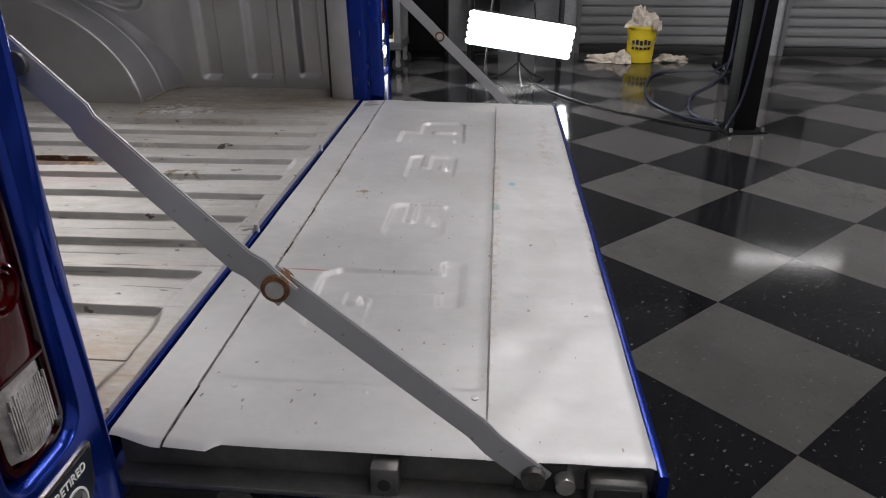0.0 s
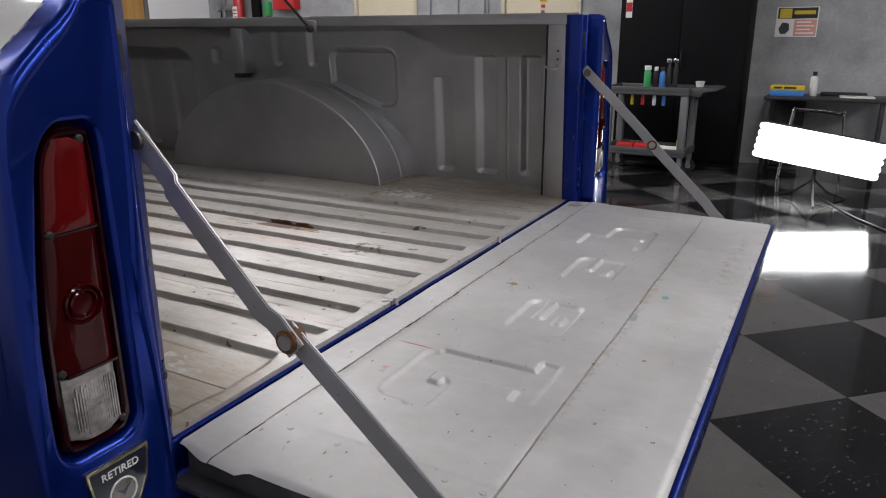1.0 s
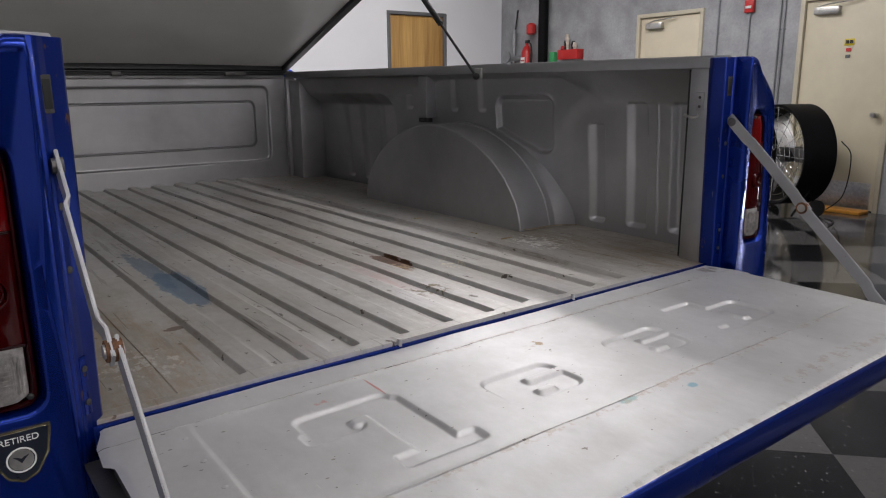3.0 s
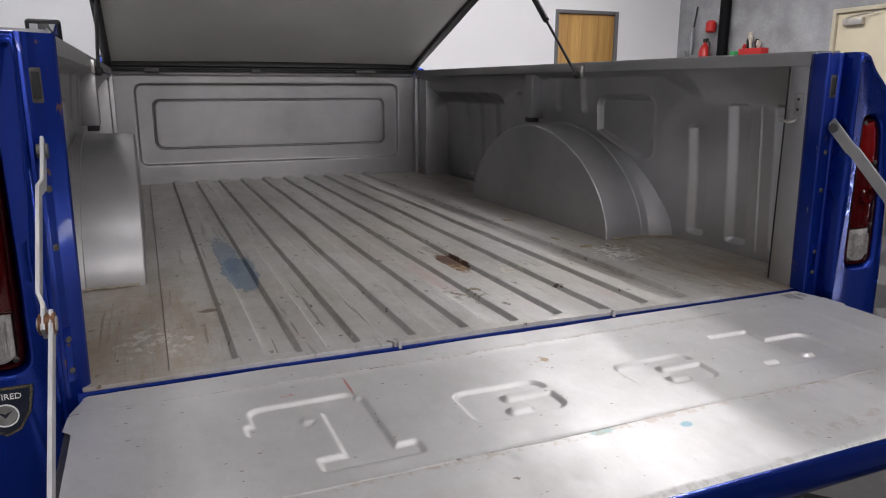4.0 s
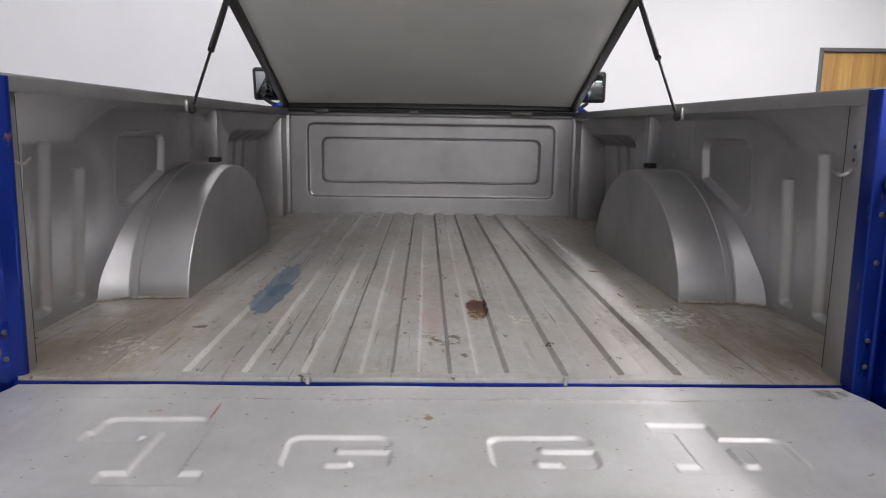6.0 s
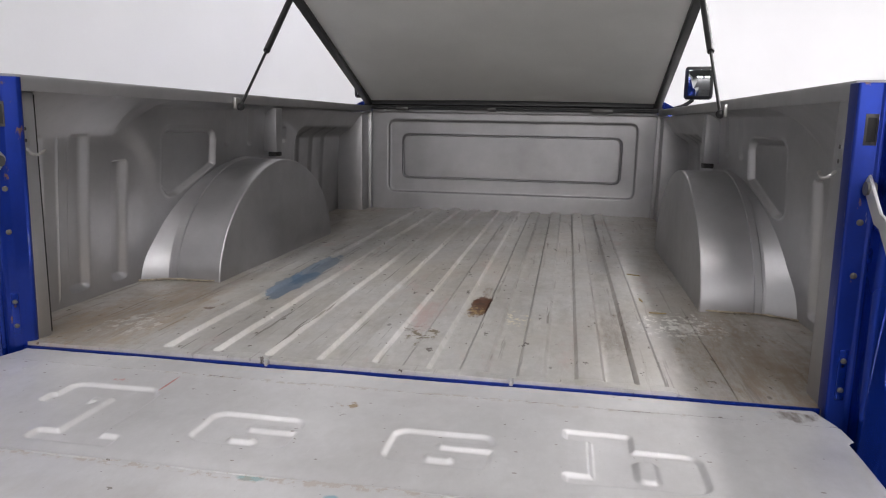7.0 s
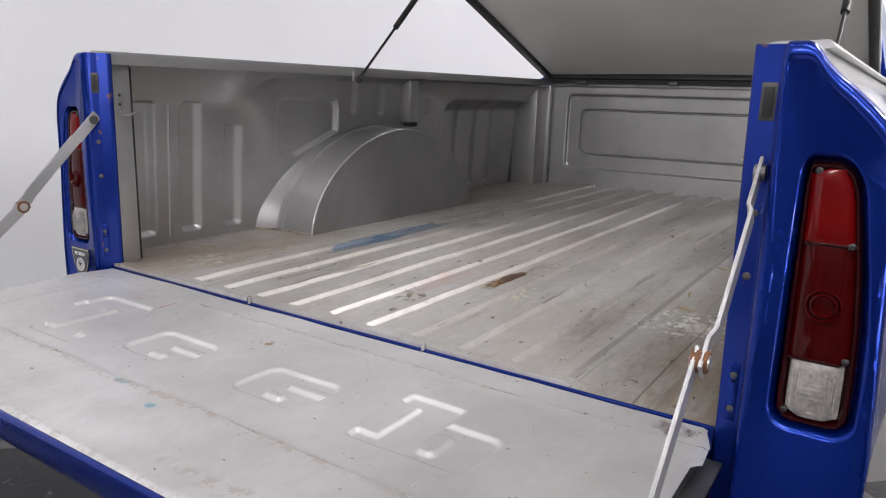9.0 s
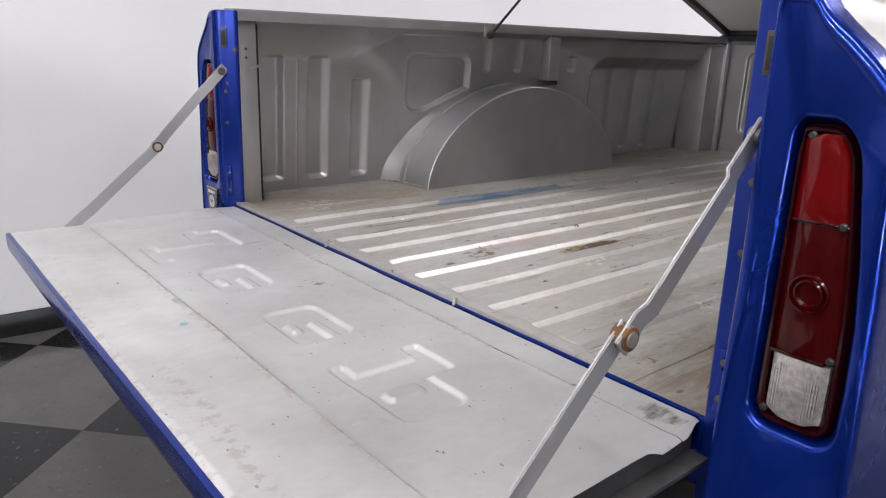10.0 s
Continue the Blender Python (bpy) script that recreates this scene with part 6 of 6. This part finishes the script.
for y in (-0.165, 0.165):
    b = bmesh.new()
    for r in (0.10, 0.18, 0.26, 0.34, 0.42, 0.48):
        tube(b, [(r * math.cos(2 * math.pi * k / 36), y, 0.60 + r * math.sin(2 * math.pi * k / 36)) for k in range(37)], 0.0025, 5)
    for k in range(12):
        a = 2 * math.pi * k / 12
        tube(b, [(0.05 * math.cos(a), y, 0.60 + 0.05 * math.sin(a)), (0.49 * math.cos(a), y, 0.60 + 0.49 * math.sin(a))], 0.003, 5)
    part("guard", b, M_CHROME, fan, "wire guard")
for k in range(3):
    b = bmesh.new()
    m = Matrix.Translation((0, 0, 0.60)) @ pose(0, 0, 0, 0, 120 * k, 0) @ pose(0, 0, 0, 0, 0, 0)
    box(b, 0.05, 0.44, -0.004, 0.004, -0.09, 0.09, 0.003, m=m @ pose(0, 0, 0, 28, 0, 0))
    part("blade", b, M_STEEL, fan)
part("motor", cyl(bmesh.new(), (0, -0.10, 0.60), (0, 0.12, 0.60), 0.08, seg=20), M_BLACK, fan)
for sx in (-1, 1):
    part("fan_wheel", cyl(bmesh.new(), (sx * 0.36, 0.10, 0.085), (sx * 0.36 + sx * 0.04, 0.10, 0.085), 0.085, seg=20), M_RUBBER, fan)
    part("fan_leg", tube(bmesh.new(), [(sx * 0.36, 0.10, 0.085), (sx * 0.40, 0.0, 0.28), (sx * 0.38, -0.16, 0.012)], 0.012, 8), M_BLACK_STEEL, fan)
solo("fan_cable", tube(bmesh.new(), smooth_line([(-2.55, 6.6, 0.75), (-2.45, 6.62, 0.6), (-2.48, 6.6, 0.2), (-2.6, 6.4, 0.009), (-2.35, 6.2, 0.009), (-2.25, 5.9, 0.009)], 8), 0.006, 8), M_RUBBER, "black fan cable hanging to the floor", "cable", ROOM)
solo("door_ramp", box(bmesh.new(), -2.95, -2.35, 6.72, 6.92, -0.0, 0.035, 0.01), M_ORANGE, "orange rubber ramp strip by the door", "ramp", ROOM)

# wall fittings
al = thing("fire_alarm", "small red fire alarm pull station on wall", "fire alarm", at_room(-3.92, WY1 - 0.05, 2.12))
part("alarm_body", box(bmesh.new(), -0.055, 0.055, 0.0, 0.05, 0, 0.14, 0.008), M_RED, al)
part("alarm_handle", box(bmesh.new(), -0.035, 0.035, -0.012, 0.0, 0.045, 0.075, 0.003), M_WHITE, al)
for x, z0, z1, nm in ((-3.92, 0.3, 2.12, "conduit"), (-3.55, 0.0, CEIL, "conduit"), (-3.50, 0.0, CEIL, "conduit"), (-4.33, 0.0, CEIL, "conduit")):
    b = cyl(bmesh.new(), (x, WY1 - 0.014, z0), (x, WY1 - 0.014, z1), 0.011, seg=12)
    for z in (0.8, 1.9):
        box(b, x - 0.025, x + 0.025, WY1 - 0.006, WY1, z, z + 0.02)
    solo(nm, b, M_CONDUIT, "grey metal conduit pipe on the wall", "pipe", ROOM, "wall conduits")
tb = thing("tool_holder", "red wall bin holding brushes and pliers", "tool holder", at_room(-6.72, WY1 - 0.14, 1.70))
b = bmesh.new()
box(b, -0.20, 0.20, 0.0, 0.01, 0, 0.14, 0.004)
box(b, -0.20, 0.20, 0.13, 0.14, 0, 0.14, 0.004)
box(b, -0.20, -0.19, 0.01, 0.13, 0, 0.14, 0.002)
box(b, 0.19, 0.20, 0.01, 0.13, 0, 0.14, 0.002)
box(b, -0.19, 0.19, 0.01, 0.13, 0.0, 0.01)
part("bin", b, M_RED, tb)
for x, h, mat in ((-0.12, 0.30, M_BLACK), (-0.04, 0.36, M_RAG), (0.03, 0.26, M_BLACK), (0.10, 0.24, M_RAG), (-0.16, 0.20, M_RED)):
    part("tool", lathe(bmesh.new(), [(0.018, 0.012), (0.02, h * 0.6), (0.035, h * 0.8), (0.02, h)], 10, pose(x, 0.07, 0.0, 0, 6 * math.sin(x * 40), 0)), mat, tb)
ex = thing("fire_extinguisher", "red fire extinguisher hanging on the wall", "extinguisher", at_room(-7.62, WY1 - 0.12, 1.42))
part("cylinder", lathe(bmesh.new(), [(0.06, 0), (0.085, 0.02), (0.085, 0.42), (0.05, 0.50), (0.025, 0.52), (0.025, 0.55)], 20), M_RED, ex)
part("valve", box(bmesh.new(), -0.03, 0.05, -0.02, 0.02, 0.55, 0.60, 0.006), M_BLACK, ex)
part("label_plate", box(bmesh.new(), -0.045, 0.045, -0.088, -0.084, 0.14, 0.34), M_WHITE, ex)
for k in range(3):
    part("print_bar", box(bmesh.new(), -0.035, 0.035, -0.0905, -0.0885, 0.18 + k * 0.05, 0.20 + k * 0.05), M_RED, ex)
part("hose", tube(bmesh.new(), smooth_line([(0.04, 0, 0.57), (0.12, -0.02, 0.5), (0.11, -0.03, 0.2), (0.09, -0.03, 0.1)], 6), 0.012, 8), M_BLACK, ex)
solo("riser_pipe", cyl(bmesh.new(), (-7.28, WY1 - 0.10, 0), (-7.28, WY1 - 0.10, CEIL), 0.075, seg=20), M_BLACK_STEEL, "thick black vertical riser pipe in the corner", "pipe", ROOM)
b = bmesh.new()
cyl(b, (-7.95, WY1 - 0.10, 1.1), (-7.95, WY1 - 0.10, 2.2), 0.035, seg=14)
cyl(b, (-8.05, WY1 - 0.10, 1.75), (-7.65, WY1 - 0.10, 1.75), 0.045, seg=14)
lathe(b, [(0.03, 0), (0.09, 0.01), (0.09, 0.03), (0.03, 0.04)], 18, pose(-8.0, WY1 - 0.19, 1.78, 90, 0, 0))
solo("sprinkler_valve", b, M_CONDUIT, "grey sprinkler valve and pipes", "valve", ROOM)
solo("green_box", box(bmesh.new(), -7.16, -7.06, WY1 - 0.08, WY1, 1.62, 1.82, 0.01), M_GREEN, "small green box beside the riser pipe", "box", ROOM)
solo("red_pipe_cap", lathe(bmesh.new(), [(0.05, 0), (0.075, 0.02), (0.075, 0.14), (0.04, 0.17)], 16), M_RED, "red cap fitting above the extinguisher", "fitting", at_room(-7.55, WY1 - 0.10, 2.1))
solo("slim_rod", cyl(bmesh.new(), (-8.15, WY1 - 0.05, 1.2), (-7.95, WY1 - 0.03, 2.5), 0.012, seg=10), M_BLACK, "dark rod leaning in the corner", "rod", ROOM)
bm = box(bmesh.new(), -0.02, 0.02, -0.06, 0.0, -0.05, 0.06, 0.006)
solo("door_latch_box", bm, M_BLACK, "small black latch box on the door frame", "latch", at_room(-2.33, WY1 - 0.025, 1.86))

# ---- floor tiles, laid on the diagonal ----
SIDE, U0, V0 = 0.6096, 1.186, 1.273
DIAG = SIDE / math.sqrt(2)


def tile_mesh(name, material):
    bm = box(bmesh.new(), -SIDE / 2 + 0.0007, SIDE / 2 - 0.0007, -SIDE / 2 + 0.0007, SIDE / 2 - 0.0007, -0.005, 0.0)
    return mesh_of(name, bm, material)


# the tiles lie slightly askew of the walls
LAID = pose(1.8, 2.2, 0, 0, 0, 0.6) @ pose(-1.8, -2.2, 0)
light, dark = tile_mesh("light_tile", M_TILE_LIGHT), tile_mesh("dark_tile", M_TILE_DARK)
rest = {0: [], 1: []}
near = []
for i in range(-26, 27):
    for j in range(-26, 27):
        # centres of the squares, half a diagonal away from a corner of the pattern
        cx = U0 + (i + j) * DIAG
        cy = V0 - DIAG + (i - j) * DIAG
        if WX0 - 0.5 < cx < WX1 + 0.5 and WY0 - 0.5 < cy < WY1 + 0.5:
            near.append((cx, cy, (i + j) % 2))
near.sort(key=lambda c: abs(c[0] - 0.6) * 0.8 + abs(c[1] - 2.5))
for k, (cx, cy, odd) in enumerate(near):
    if k < 290:
        t = new("floor_tile", dark if odd else light)
        t.parent = floor
        t.matrix_basis = LAID @ pose(cx, cy, 0, 0, 0, 45 + 90 * ((k * 7) % 4))
    else:
        rest[odd].append((cx, cy))
for odd, spots in rest.items():
    vs, fs = [], []
    r = DIAG - 0.001
    for cx, cy in spots:
        n = len(vs)
        vs += [(cx - r, cy, 0), (cx, cy - r, 0), (cx + r, cy, 0), (cx, cy + r, 0), (cx - r, cy, -0.005), (cx, cy - r, -0.005), (cx + r, cy, -0.005), (cx, cy + r, -0.005)]
        fs += [(n, n + 1, n + 2, n + 3), (n, n + 4, n + 5, n + 1), (n + 1, n + 5, n + 6, n + 2), (n + 2, n + 6, n + 7, n + 3), (n + 3, n + 7, n + 4, n)]
    me = bpy.data.meshes.new("far_tiles")
    me.from_pydata(vs, [], fs)
    me.materials.append(M_TILE_DARK if odd else M_TILE_LIGHT)
    ob = new("far_tiles", me)
    ob.parent = floor
    ob.matrix_basis = LAID
    tagged(ob, kind="stuff")
